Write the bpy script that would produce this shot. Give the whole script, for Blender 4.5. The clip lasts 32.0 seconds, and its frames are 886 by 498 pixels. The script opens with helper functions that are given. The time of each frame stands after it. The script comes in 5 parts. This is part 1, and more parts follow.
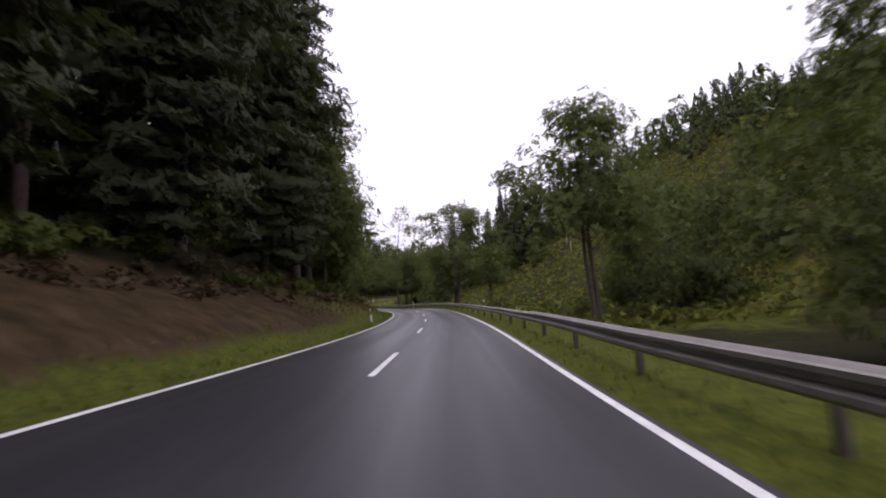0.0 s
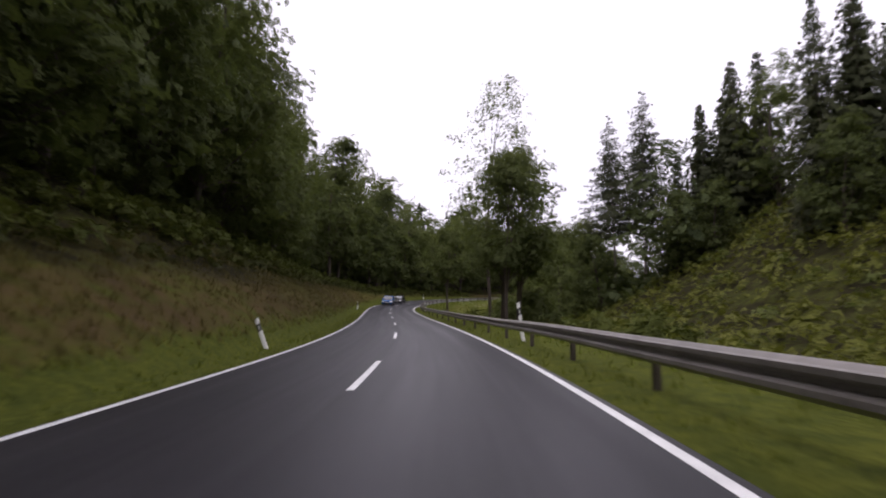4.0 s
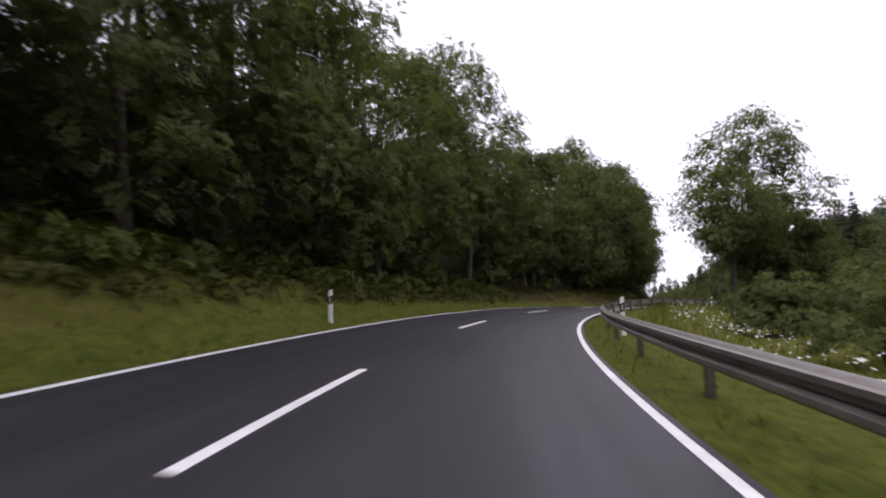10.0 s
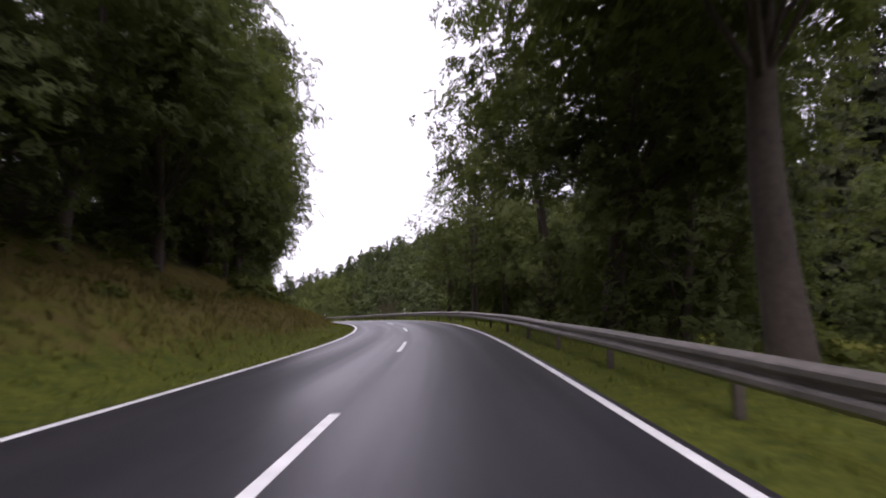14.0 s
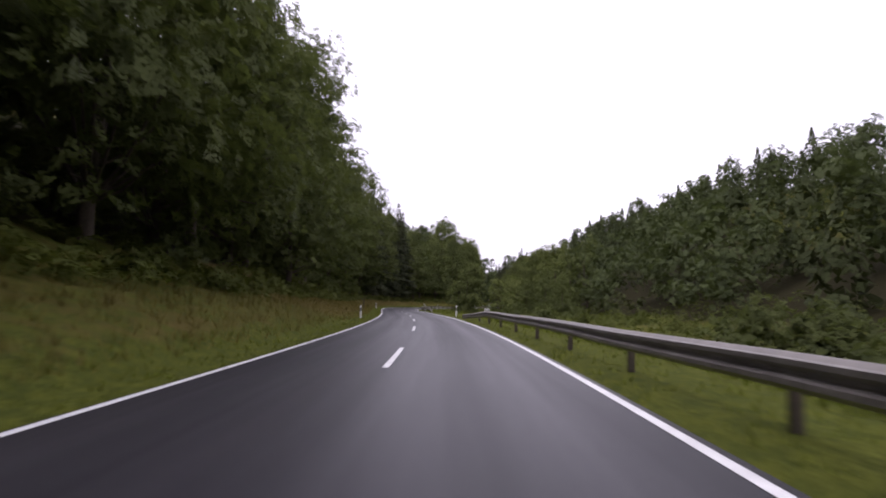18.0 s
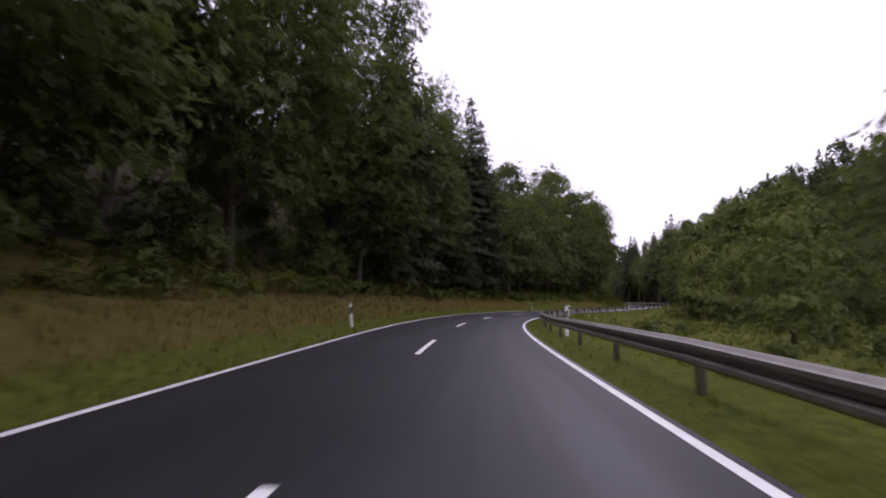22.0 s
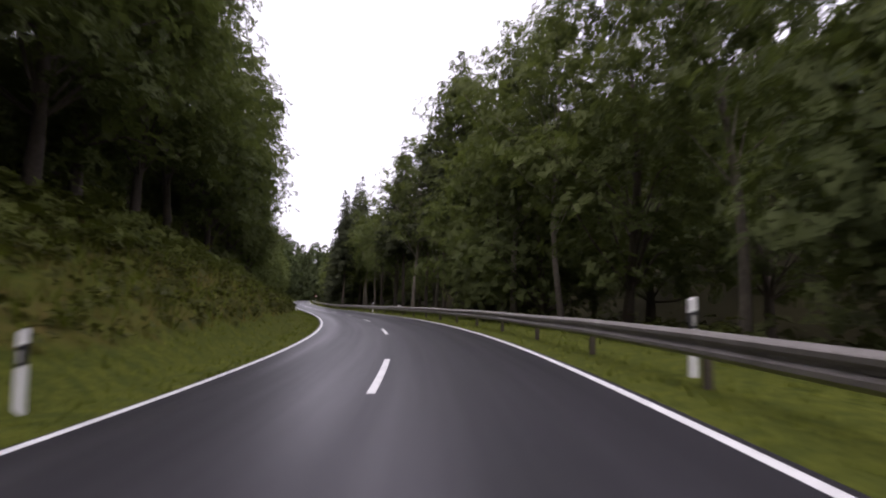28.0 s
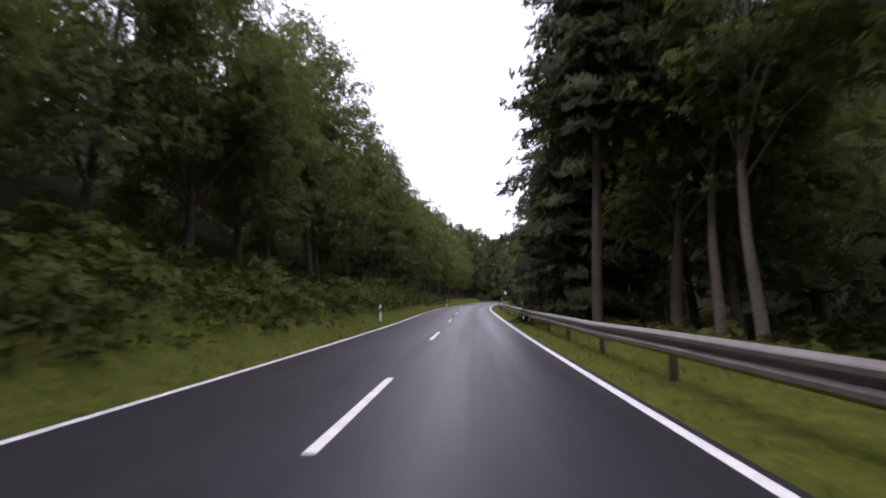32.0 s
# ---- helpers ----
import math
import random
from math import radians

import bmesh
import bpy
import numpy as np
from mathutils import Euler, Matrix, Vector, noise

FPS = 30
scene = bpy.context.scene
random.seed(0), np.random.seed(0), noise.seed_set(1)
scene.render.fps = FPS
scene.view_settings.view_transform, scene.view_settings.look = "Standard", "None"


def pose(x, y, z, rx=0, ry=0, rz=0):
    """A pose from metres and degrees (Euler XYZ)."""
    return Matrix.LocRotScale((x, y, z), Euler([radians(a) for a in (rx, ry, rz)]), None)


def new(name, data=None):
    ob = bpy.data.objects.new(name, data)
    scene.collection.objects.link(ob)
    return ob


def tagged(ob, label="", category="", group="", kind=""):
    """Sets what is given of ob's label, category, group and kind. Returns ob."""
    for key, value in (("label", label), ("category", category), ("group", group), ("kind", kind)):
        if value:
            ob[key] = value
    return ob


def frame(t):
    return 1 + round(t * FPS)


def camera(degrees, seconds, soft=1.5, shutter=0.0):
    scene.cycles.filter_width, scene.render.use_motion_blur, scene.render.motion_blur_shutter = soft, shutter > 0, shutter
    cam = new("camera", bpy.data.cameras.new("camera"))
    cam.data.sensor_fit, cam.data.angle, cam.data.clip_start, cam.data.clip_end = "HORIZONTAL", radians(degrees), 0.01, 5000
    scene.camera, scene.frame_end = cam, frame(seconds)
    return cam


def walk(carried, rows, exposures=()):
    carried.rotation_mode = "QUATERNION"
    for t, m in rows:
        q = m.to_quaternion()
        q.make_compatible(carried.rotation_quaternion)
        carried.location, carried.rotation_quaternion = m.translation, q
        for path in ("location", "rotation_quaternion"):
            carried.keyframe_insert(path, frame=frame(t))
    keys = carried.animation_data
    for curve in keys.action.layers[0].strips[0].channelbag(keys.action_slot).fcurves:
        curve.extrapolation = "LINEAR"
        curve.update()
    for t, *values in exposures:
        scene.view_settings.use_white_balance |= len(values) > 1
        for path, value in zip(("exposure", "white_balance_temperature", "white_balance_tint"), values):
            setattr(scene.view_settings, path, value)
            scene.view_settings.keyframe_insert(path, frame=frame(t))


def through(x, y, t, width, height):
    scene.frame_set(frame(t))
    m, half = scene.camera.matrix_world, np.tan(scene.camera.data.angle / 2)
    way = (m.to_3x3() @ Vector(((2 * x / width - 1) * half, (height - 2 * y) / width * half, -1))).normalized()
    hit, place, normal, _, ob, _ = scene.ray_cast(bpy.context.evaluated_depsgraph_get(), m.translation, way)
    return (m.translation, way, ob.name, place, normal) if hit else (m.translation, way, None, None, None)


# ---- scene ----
cam = camera(78.50, 32.0, soft=1.9, shutter=0.25)
PATH = [  # seconds, place in metres, turn in degrees
    (0, 1.17, -3.82, 0.930, 97.16, 2.67, 0.08),
    (0.5, 1.26, 5.11, 1.156, 97.24, 1.26, 0.53),
    (1, 1.45, 14.46, 1.407, 97.24, 0.50, 1.44),
    (1.5, 1.44, 24.21, 1.681, 97.27, -0.21, 2.23),
    (2, 1.24, 33.47, 1.968, 97.32, -0.02, 3.47),
    (2.5, 0.79, 42.56, 2.282, 97.54, -0.34, 5.03),
    (3, 0.03, 51.57, 2.619, 97.71, -0.54, 7.07),
    (3.5, -1.09, 60.47, 2.924, 97.66, -0.55, 9.40),
    (4, -2.58, 69.19, 3.180, 97.56, -0.47, 11.93),
    (4.5, -4.39, 77.68, 3.390, 97.26, -0.43, 14.60),
    (5, -6.47, 85.93, 3.588, 97.20, -0.44, 17.42),
    (5.5, -8.86, 94.34, 3.827, 97.35, -0.60, 19.67),
    (6, -11.37, 102.59, 4.099, 97.79, -0.48, 21.00),
    (6.5, -13.80, 110.37, 4.390, 98.15, 0.14, 21.31),
    (7, -16.23, 118.30, 4.725, 98.25, 0.98, 21.77),
    (7.5, -18.84, 126.28, 5.109, 98.32, 1.11, 21.28),
    (8, -21.26, 134.33, 5.541, 98.38, 1.12, 19.34),
    (8.5, -23.28, 142.22, 6.000, 98.51, 1.49, 16.18),
    (9, -24.77, 150.16, 6.478, 98.77, 0.93, 12.61),
    (9.5, -25.77, 157.93, 6.968, 98.52, 1.44, 8.76),
    (10, -26.16, 165.99, 7.488, 98.14, 0.99, 4.37),
    (10.5, -25.90, 174.36, 8.010, 98.04, 1.89, 0.09),
    (11, -24.93, 182.15, 8.467, 97.30, 1.39, -4.85),
    (11.5, -23.53, 189.20, 8.876, 97.48, 2.49, -9.24),
    (12, -21.16, 196.47, 9.276, 97.26, 1.24, -15.07),
    (12.5, -18.34, 202.96, 9.581, 97.27, 1.91, -20.47),
    (13, -14.92, 209.65, 9.826, 96.74, 1.44, -26.07),
    (13.5, -11.29, 216.02, 9.976, 96.71, 0.91, -30.16),
    (14, -7.30, 222.38, 10.041, 96.53, 0.25, -31.36),
    (14.5, -3.17, 229.12, 10.093, 96.55, -0.27, -30.57),
    (15, 0.98, 236.09, 10.149, 96.43, -0.70, -28.80),
    (15.5, 4.95, 243.37, 10.213, 96.19, -1.11, -25.65),
    (16, 8.45, 250.88, 10.269, 95.73, -1.42, -21.72),
    (16.5, 11.28, 258.45, 10.272, 95.28, -1.52, -17.56),
    (17, 13.46, 265.99, 10.223, 95.01, -1.57, -13.77),
    (17.5, 15.37, 273.92, 10.128, 94.91, -1.60, -10.53),
    (18, 16.90, 282.19, 9.992, 94.60, -1.08, -7.81),
    (18.5, 18.24, 290.57, 9.842, 94.49, -0.75, -5.68),
    (19, 19.35, 299.06, 9.676, 94.34, -0.34, -3.73),
    (19.5, 20.23, 307.69, 9.493, 94.21, -0.24, -2.01),
    (20, 20.92, 316.40, 9.303, 94.52, -0.26, -0.49),
    (20.5, 21.46, 325.26, 9.107, 94.13, -0.47, 0.87),
    (21, 21.80, 334.11, 8.908, 94.22, -0.26, 1.46),
    (21.5, 22.19, 342.94, 8.715, 94.33, -0.16, 1.74),
    (22, 22.48, 351.89, 8.528, 94.53, 0.41, 2.03),
    (22.5, 22.75, 361.09, 8.345, 94.37, 0.49, 1.57),
    (23, 23.18, 370.22, 8.166, 94.33, 0.90, -0.15),
    (23.5, 24.04, 379.22, 7.975, 94.42, 1.57, -3.55),
    (24, 25.56, 388.10, 7.773, 93.89, 1.90, -8.02),
    (24.5, 27.68, 396.83, 7.572, 94.22, 2.15, -12.76),
    (25, 30.61, 405.46, 7.361, 94.05, 1.44, -17.82),
    (25.5, 34.18, 413.86, 7.143, 94.14, 1.87, -22.17),
    (26, 38.43, 422.13, 6.915, 94.47, 1.06, -25.88),
    (26.5, 42.97, 430.40, 6.712, 94.55, 1.29, -28.55),
    (27, 47.80, 438.80, 6.541, 94.69, 0.84, -29.41),
    (27.5, 52.63, 447.45, 6.395, 94.89, -0.07, -28.23),
    (28, 57.10, 456.31, 6.257, 94.86, -0.92, -25.33),
    (28.5, 60.97, 465.23, 6.117, 94.72, -1.28, -21.33),
    (29, 64.15, 474.19, 5.981, 94.47, -1.14, -17.02),
    (29.5, 66.65, 483.37, 5.841, 94.24, -1.18, -13.60),
    (30, 68.68, 492.67, 5.700, 94.33, -1.11, -10.15),
    (30.5, 70.33, 501.94, 5.561, 94.54, -0.59, -7.07),
    (31, 71.80, 510.84, 5.426, 94.77, -0.16, -5.28),
    (31.5, 73.14, 519.79, 5.286, 94.86, 0.13, -5.09),
    (32, 74.54, 528.81, 5.138, 94.81, 0.81, -4.78),
]
walk(cam, [(t, pose(*place)) for t, *place in PATH], [
    (0, 0.0, 6160, 24), (2.5, 0.0, 6280, 23), (5, -0.05, 6280, 22), (7, 0.06, 6280, 22), (12, 0.0, 6180, 23), (13, -0.06, 6180, 25), (14, 0.28, 6180, 27), (16.5, 0.32, 6180, 24), (18, 0.12, 6130, 26),
    (20, -0.16, 6050, 30), (22, -0.1, 6050, 31), (24, 0.0, 6050, 28), (26, 0.02, 6050, 28), (28.5, 0.36, 6230, 24), (30, 0.54, 6030, 27), (32, 0.54, 6030, 26)])

# ---- light ----
world = bpy.data.worlds.new("overcast_sky")
scene.world = world
world.use_nodes = True
wn, wl = world.node_tree.nodes, world.node_tree.links
wn.clear()
SUN_HIGH, SUN_TURN = radians(64), radians(222)
sky = wn.new("ShaderNodeTexSky")
sky.sky_type, sky.sun_disc = "NISHITA", False
sky.sun_elevation, sky.sun_rotation, sky.dust_density = SUN_HIGH, SUN_TURN, 6.0
sky_part = wn.new("ShaderNodeMixRGB")
sky_part.blend_type, sky_part.inputs[0].default_value = "MULTIPLY", 1.0
sky_part.inputs[2].default_value = (0.09, 0.09, 0.09, 1)
wl.new(sky.outputs[0], sky_part.inputs[1])
cloud_noise = wn.new("ShaderNodeTexNoise")
cloud_noise.inputs["Scale"].default_value, cloud_noise.inputs["Detail"].default_value = 2.2, 6
cloud_way = wn.new("ShaderNodeTexCoord")
wl.new(cloud_way.outputs["Generated"], cloud_noise.inputs["Vector"])
cloud = wn.new("ShaderNodeValToRGB")
cloud.color_ramp.elements[0].position, cloud.color_ramp.elements[0].color = 0.3, (0.93, 0.91, 0.95, 1)
cloud.color_ramp.elements[1].position, cloud.color_ramp.elements[1].color = 0.7, (1.06, 1.04, 1.07, 1)
wl.new(cloud_noise.outputs[0], cloud.inputs[0])
sky_mix = wn.new("ShaderNodeMixRGB")
sky_mix.inputs[0].default_value = 0.86
wl.new(sky_part.outputs[0], sky_mix.inputs[1])
wl.new(cloud.outputs[0], sky_mix.inputs[2])
background = wn.new("ShaderNodeBackground")
background.inputs["Strength"].default_value = 1.32
wl.new(sky_mix.outputs[0], background.inputs[0])
wl.new(background.outputs[0], wn.new("ShaderNodeOutputWorld").inputs[0])
sun = new("sun", bpy.data.lights.new("sun", "SUN"))
sun.data.energy, sun.data.angle, sun.data.color = 1.0, radians(40), (1.0, 0.97, 0.92)
sun.rotation_euler = (radians(90) - SUN_HIGH, 0, radians(180) - SUN_TURN)


# ---- materials ----
class Nodes:
    """A small shorthand for building a node material."""

    def __init__(self, name):
        self.material = bpy.data.materials.new(name)
        self.material.use_nodes = True
        self.tree = self.material.node_tree
        self.tree.nodes.clear()
        self.out = self.add("ShaderNodeOutputMaterial")
        self.shader = self.add("ShaderNodeBsdfPrincipled")
        self.link(self.shader, 0, self.out, 0)

    def add(self, kind, **values):
        node = self.tree.nodes.new(kind)
        for key, value in values.items():
            node.inputs[key.replace("_", " ")].default_value = value
        return node

    def link(self, a, i, b, j):
        self.tree.links.new(a.outputs[i], b.inputs[j])

    def coords(self, kind="Object"):
        if not hasattr(self, "way"):
            self.way = self.add("ShaderNodeTexCoord")
        return self.way.outputs[kind]

    def noise(self, scale, detail=4.0, rough=0.55, kind="Object", stretch=None):
        n = self.add("ShaderNodeTexNoise", Scale=scale, Detail=detail, Roughness=rough)
        source = self.coords(kind)
        if stretch:
            m = self.add("ShaderNodeMapping")
            m.inputs["Scale"].default_value = stretch
            self.tree.links.new(source, m.inputs[0])
            source = m.outputs[0]
        self.tree.links.new(source, n.inputs["Vector"])
        return n

    def ramp(self, source, stops, index=0):
        r = self.add("ShaderNodeValToRGB")
        for k, (place, colour) in enumerate(stops):
            e = r.color_ramp.elements[k] if k < 2 else r.color_ramp.elements.new(place)
            e.position = place
            e.color = (*colour, 1) if len(colour) == 3 else colour
        self.link(source, index, r, 0)
        return r

    def mix(self, factor, a, b, blend="MIX"):
        m = self.add("ShaderNodeMixRGB")
        m.blend_type = blend
        for k, v in enumerate((factor, a, b)):
            if isinstance(v, (int, float)):
                m.inputs[k].default_value = v
            elif isinstance(v, tuple):
                m.inputs[k].default_value = (*v, 1)
            elif hasattr(v, "links"):
                self.tree.links.new(v, m.inputs[k])
            else:
                self.link(v, 0, m, k)
        return m

    def math(self, op, a, b=0.0):
        m = self.add("ShaderNodeMath")
        m.operation = op
        for k, v in enumerate((a, b)):
            if isinstance(v, (int, float)):
                m.inputs[k].default_value = v
            elif hasattr(v, "links"):
                self.tree.links.new(v, m.inputs[k])
            else:
                self.link(v, 0, m, k)
        return m

    def bump(self, source, strength, distance, index=0):
        b = self.add("ShaderNodeBump", Strength=strength, Distance=distance)
        self.link(source, index, b, "Height")
        self.link(b, 0, self.shader, "Normal")
        return b

    def set(self, **values):
        for key, value in values.items():
            self.shader.inputs[key.replace("_", " ")].default_value = value
        return self


def plain(name, colour, rough=0.5, metal=0.0, grain=25.0, spread=0.25, bump=0.1):
    n = Nodes(name)
    fine, broad = n.noise(grain, 5), n.noise(grain / 12, 3)
    dark = tuple(c * (1 - spread) for c in colour)
    light = tuple(min(1.0, c * (1 + spread)) for c in colour)
    a = n.ramp(fine, [(0.3, dark), (0.7, light)])
    b = n.mix(0.5, a, n.ramp(broad, [(0.35, dark), (0.65, light)]))
    n.link(b, 0, n.shader, "Base Color")
    n.set(Roughness=rough, Metallic=metal)
    n.bump(fine, bump, 0.01)
    return n.material


def leaf_material(name, dark, light, through=0.35, rough=0.75, cells=0.0, fill=0.56, gloss=0.12):
    """Foliage. cells: leaves per metre by which a spray is cut into single leaves."""
    n = Nodes(name)
    info, geo = n.add("ShaderNodeObjectInfo"), n.add("ShaderNodeNewGeometry")
    broad = n.noise(0.3, 3)
    island = n.math("MULTIPLY", geo.outputs["Random Per Island"], 0.22)
    own = n.math("MULTIPLY", info.outputs["Random"], 0.25)
    total = n.math("ADD", island, own)
    total = n.math("ADD", total, n.math("MULTIPLY", broad, 0.58))
    mid = tuple((a + b) / 2 for a, b in zip(dark, light))
    c = n.ramp(total, [(0.15, dark), (0.9, light), (0.5, mid)])
    n.link(c, 0, n.shader, "Base Color")
    n.set(Roughness=rough, Specular_IOR_Level=gloss)
    glow = n.add("ShaderNodeBsdfTranslucent")
    n.link(n.mix(1.0, c, (0.95, 1.0, 0.6), "MULTIPLY"), 0, glow, "Color")
    both = n.add("ShaderNodeMixShader", Fac=through)
    n.link(n.shader, 0, both, 1)
    n.link(glow, 0, both, 2)
    if cells:
        leaf = n.add("ShaderNodeTexVoronoi", Scale=cells)
        n.tree.links.new(n.coords("Object"), leaf.inputs["Vector"])
        solid = n.math("LESS_THAN", leaf.outputs["Distance"], fill)
        cut = n.add("ShaderNodeMixShader")
        n.link(solid, 0, cut, 0)
        n.link(n.add("ShaderNodeBsdfTransparent"), 0, cut, 1)
        n.link(both, 0, cut, 2)
        both = cut
    n.link(both, 0, n.out, 0)
    return n.material


def asphalt_material():
    n = Nodes("asphalt")
    grit, patch = n.noise(90, 6, 0.7), n.noise(0.12, 5)
    streak = n.noise(1.0, 4, 0.6, "UV", (1.0, 0.03, 1))
    base = n.ramp(grit, [(0.3, (0.021, 0.020, 0.023)), (0.72, (0.054, 0.052, 0.057))])
    tone = n.ramp(patch, [(0.3, (0.75, 0.74, 0.78)), (0.7, (1.2, 1.18, 1.2))])
    c = n.mix(1.0, base, tone, "MULTIPLY")
    c = n.mix(1.0, c, n.ramp(streak, [(0.35, (0.84, 0.84, 0.86)), (0.65, (1.14, 1.13, 1.15))]), "MULTIPLY")
    # wheel tracks along both lanes: darker, damper strips, polished ones with painted sky sheen
    across = n.add("ShaderNodeSeparateXYZ")
    n.tree.links.new(n.coords("UV"), across.inputs[0])
    lane = n.math("DIVIDE", n.math("ABSOLUTE", across.outputs[0]), 3.1)
    wander = n.math("ADD", lane, n.math("MULTIPLY", n.math("SUBTRACT", n.noise(1.0, 3, 0.5, "UV", (0.25, 0.02, 1)), 0.5), 0.10))
    tracks = n.ramp(wander, [(0.0, (0.45, 0.45, 0.45)), (1.0, (0.42, 0.42, 0.42)), (0.08, (0.62, 0.62, 0.62)), (0.24, (0.70, 0.70, 0.70)), (0.38, (0.30, 0.30, 0.30)), (0.50, (0.36, 0.36, 0.36)),
                             (0.64, (0.62, 0.62, 0.62)), (0.80, (0.30, 0.30, 0.30)), (0.92, (0.45, 0.45, 0.45))])
    # the sheen of the polished strips also lightens the base colour
    c = n.mix(1.0, c, n.ramp(tracks, [(0.2, (0.62, 0.62, 0.63)), (0.8, (1.12, 1.11, 1.12))]), "MULTIPLY")
    n.link(c, 0, n.shader, "Base Color")
    damp = n.ramp(n.mix(0.45, streak, tracks), [(0.34, (0.50, 0.50, 0.50)), (0.62, (0.34, 0.34, 0.34))])
    n.link(damp, 0, n.shader, "Roughness")
    n.set(IOR=1.33)
    n.bump(grit, 0.5, 0.004)
    return n.material


def ground_material():
    n = Nodes("ground_cover")
    cover = n.add("ShaderNodeVertexColor")
    cover.layer_name = "cover"
    split = n.add("ShaderNodeSeparateColor")
    n.link(cover, 0, split, 0)
    fine, mid, broad = n.noise(14, 6, 0.65), n.noise(1.3, 5, 0.6), n.noise(0.16, 4)
    grass = n.ramp(fine, [(0.3, (0.046, 0.058, 0.011)), (0.7, (0.112, 0.129, 0.026))])
    grass = n.mix(1.0, grass, n.ramp(n.noise(3.2, 4, 0.6), [(0.34, (0.72, 0.76, 0.8)), (0.62, (1.22, 1.16, 1.0))]), "MULTIPLY")
    dry = n.ramp(mid, [(0.28, (0.060, 0.060, 0.015)), (0.5, (0.110, 0.088, 0.027)), (0.72, (0.145, 0.106, 0.036))])
    earth = n.ramp(mid, [(0.28, (0.030, 0.023, 0.012)), (0.55, (0.068, 0.046, 0.024)), (0.75, (0.097, 0.067, 0.039))])
    # leaf litter, its colour darkened further to deepen the shade under the trees
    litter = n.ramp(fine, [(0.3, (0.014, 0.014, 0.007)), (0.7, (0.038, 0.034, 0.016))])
    wobble = n.math("MULTIPLY", n.math("SUBTRACT", n.mix(0.5, mid, broad), 0.5), 1.1)

    def share(index):
        m = n.math("ADD", split.outputs[index], wobble)
        return n.ramp(m, [(0.36, (0, 0, 0)), (0.62, (1, 1, 1))])

    c = n.mix(share(1), grass, dry)
    c = n.mix(share(0), c, earth)
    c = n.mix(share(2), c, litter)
    n.link(c, 0, n.shader, "Base Color")
    n.set(Roughness=0.95, Specular_IOR_Level=0.04)
    n.bump(n.mix(0.4, mid, fine), 0.8, 0.12)
    return n.material


M_ASPHALT = asphalt_material()
M_GROUND = ground_material()
M_PAINT = plain("road_paint", (0.80, 0.80, 0.79), 0.55, 0, 40, 0.18, 0.2)
M_STEEL = plain("galvanised_steel", (0.25, 0.23, 0.21), 0.48, 0.6, 9, 0.35, 0.06)
M_STEEL_OLD = plain("weathered_steel", (0.11, 0.09, 0.075), 0.65, 0.4, 14, 0.35, 0.15)
M_WHITE = plain("white_plastic", (0.78, 0.78, 0.76), 0.45, 0, 8, 0.08, 0.02)
M_BLACK = plain("black_plastic", (0.018, 0.018, 0.02), 0.45, 0, 12, 0.2, 0.02)
M_BARK = plain("bark", (0.075, 0.058, 0.045), 0.9, 0, 9, 0.45, 0.7)
M_BARK_PALE = plain("pale_bark", (0.17, 0.145, 0.115), 0.85, 0, 7, 0.4, 0.5)
M_LEAF = leaf_material("broad_leaves", (0.056, 0.073, 0.028), (0.158, 0.184, 0.064), 0.46, cells=13.0, fill=0.55)
M_LEAF_FAR = leaf_material("far_leaves", (0.036, 0.050, 0.023), (0.106, 0.130, 0.052), 0.34, cells=5.5, fill=0.62)
M_LEAF_FRESH = leaf_material("fresh_leaves", (0.062, 0.082, 0.025), (0.188, 0.214, 0.066), 0.36, cells=13.0)
M_NEEDLE = leaf_material("needles", (0.030, 0.037, 0.020), (0.078, 0.086, 0.042), 0.3, 0.7, cells=11.0, fill=0.60, gloss=0.1)
M_NEEDLE_FAR = leaf_material("far_needles", (0.026, 0.036, 0.015), (0.070, 0.084, 0.032), 0.2, 0.7, cells=3.5, fill=0.66, gloss=0.1)
M_BRAMBLE = leaf_material("bramble_leaves", (0.045, 0.062, 0.013), (0.145, 0.165, 0.040), 0.3, cells=14.0)
M_BRACKEN = leaf_material("bracken", (0.030, 0.040, 0.010), (0.104, 0.108, 0.030), 0.3, cells=13.0)
M_CLEARING = leaf_material("clearing_bracken", (0.066, 0.080, 0.014), (0.205, 0.210, 0.046), 0.3, cells=13.0)
M_GRASS = leaf_material("grass_blades", (0.100, 0.124, 0.022), (0.225, 0.255, 0.052), 0.5)
M_STRAW = leaf_material("dry_grass_blades", (0.125, 0.112, 0.034), (0.240, 0.188, 0.066), 0.5)
M_DEAD_GRASS = leaf_material("withered_grass", (0.085, 0.072, 0.030), (0.165, 0.136, 0.056), 0.5)
M_FERN = leaf_material("dead_fronds", (0.045, 0.032, 0.018), (0.120, 0.080, 0.044), 0.15, cells=12.0)

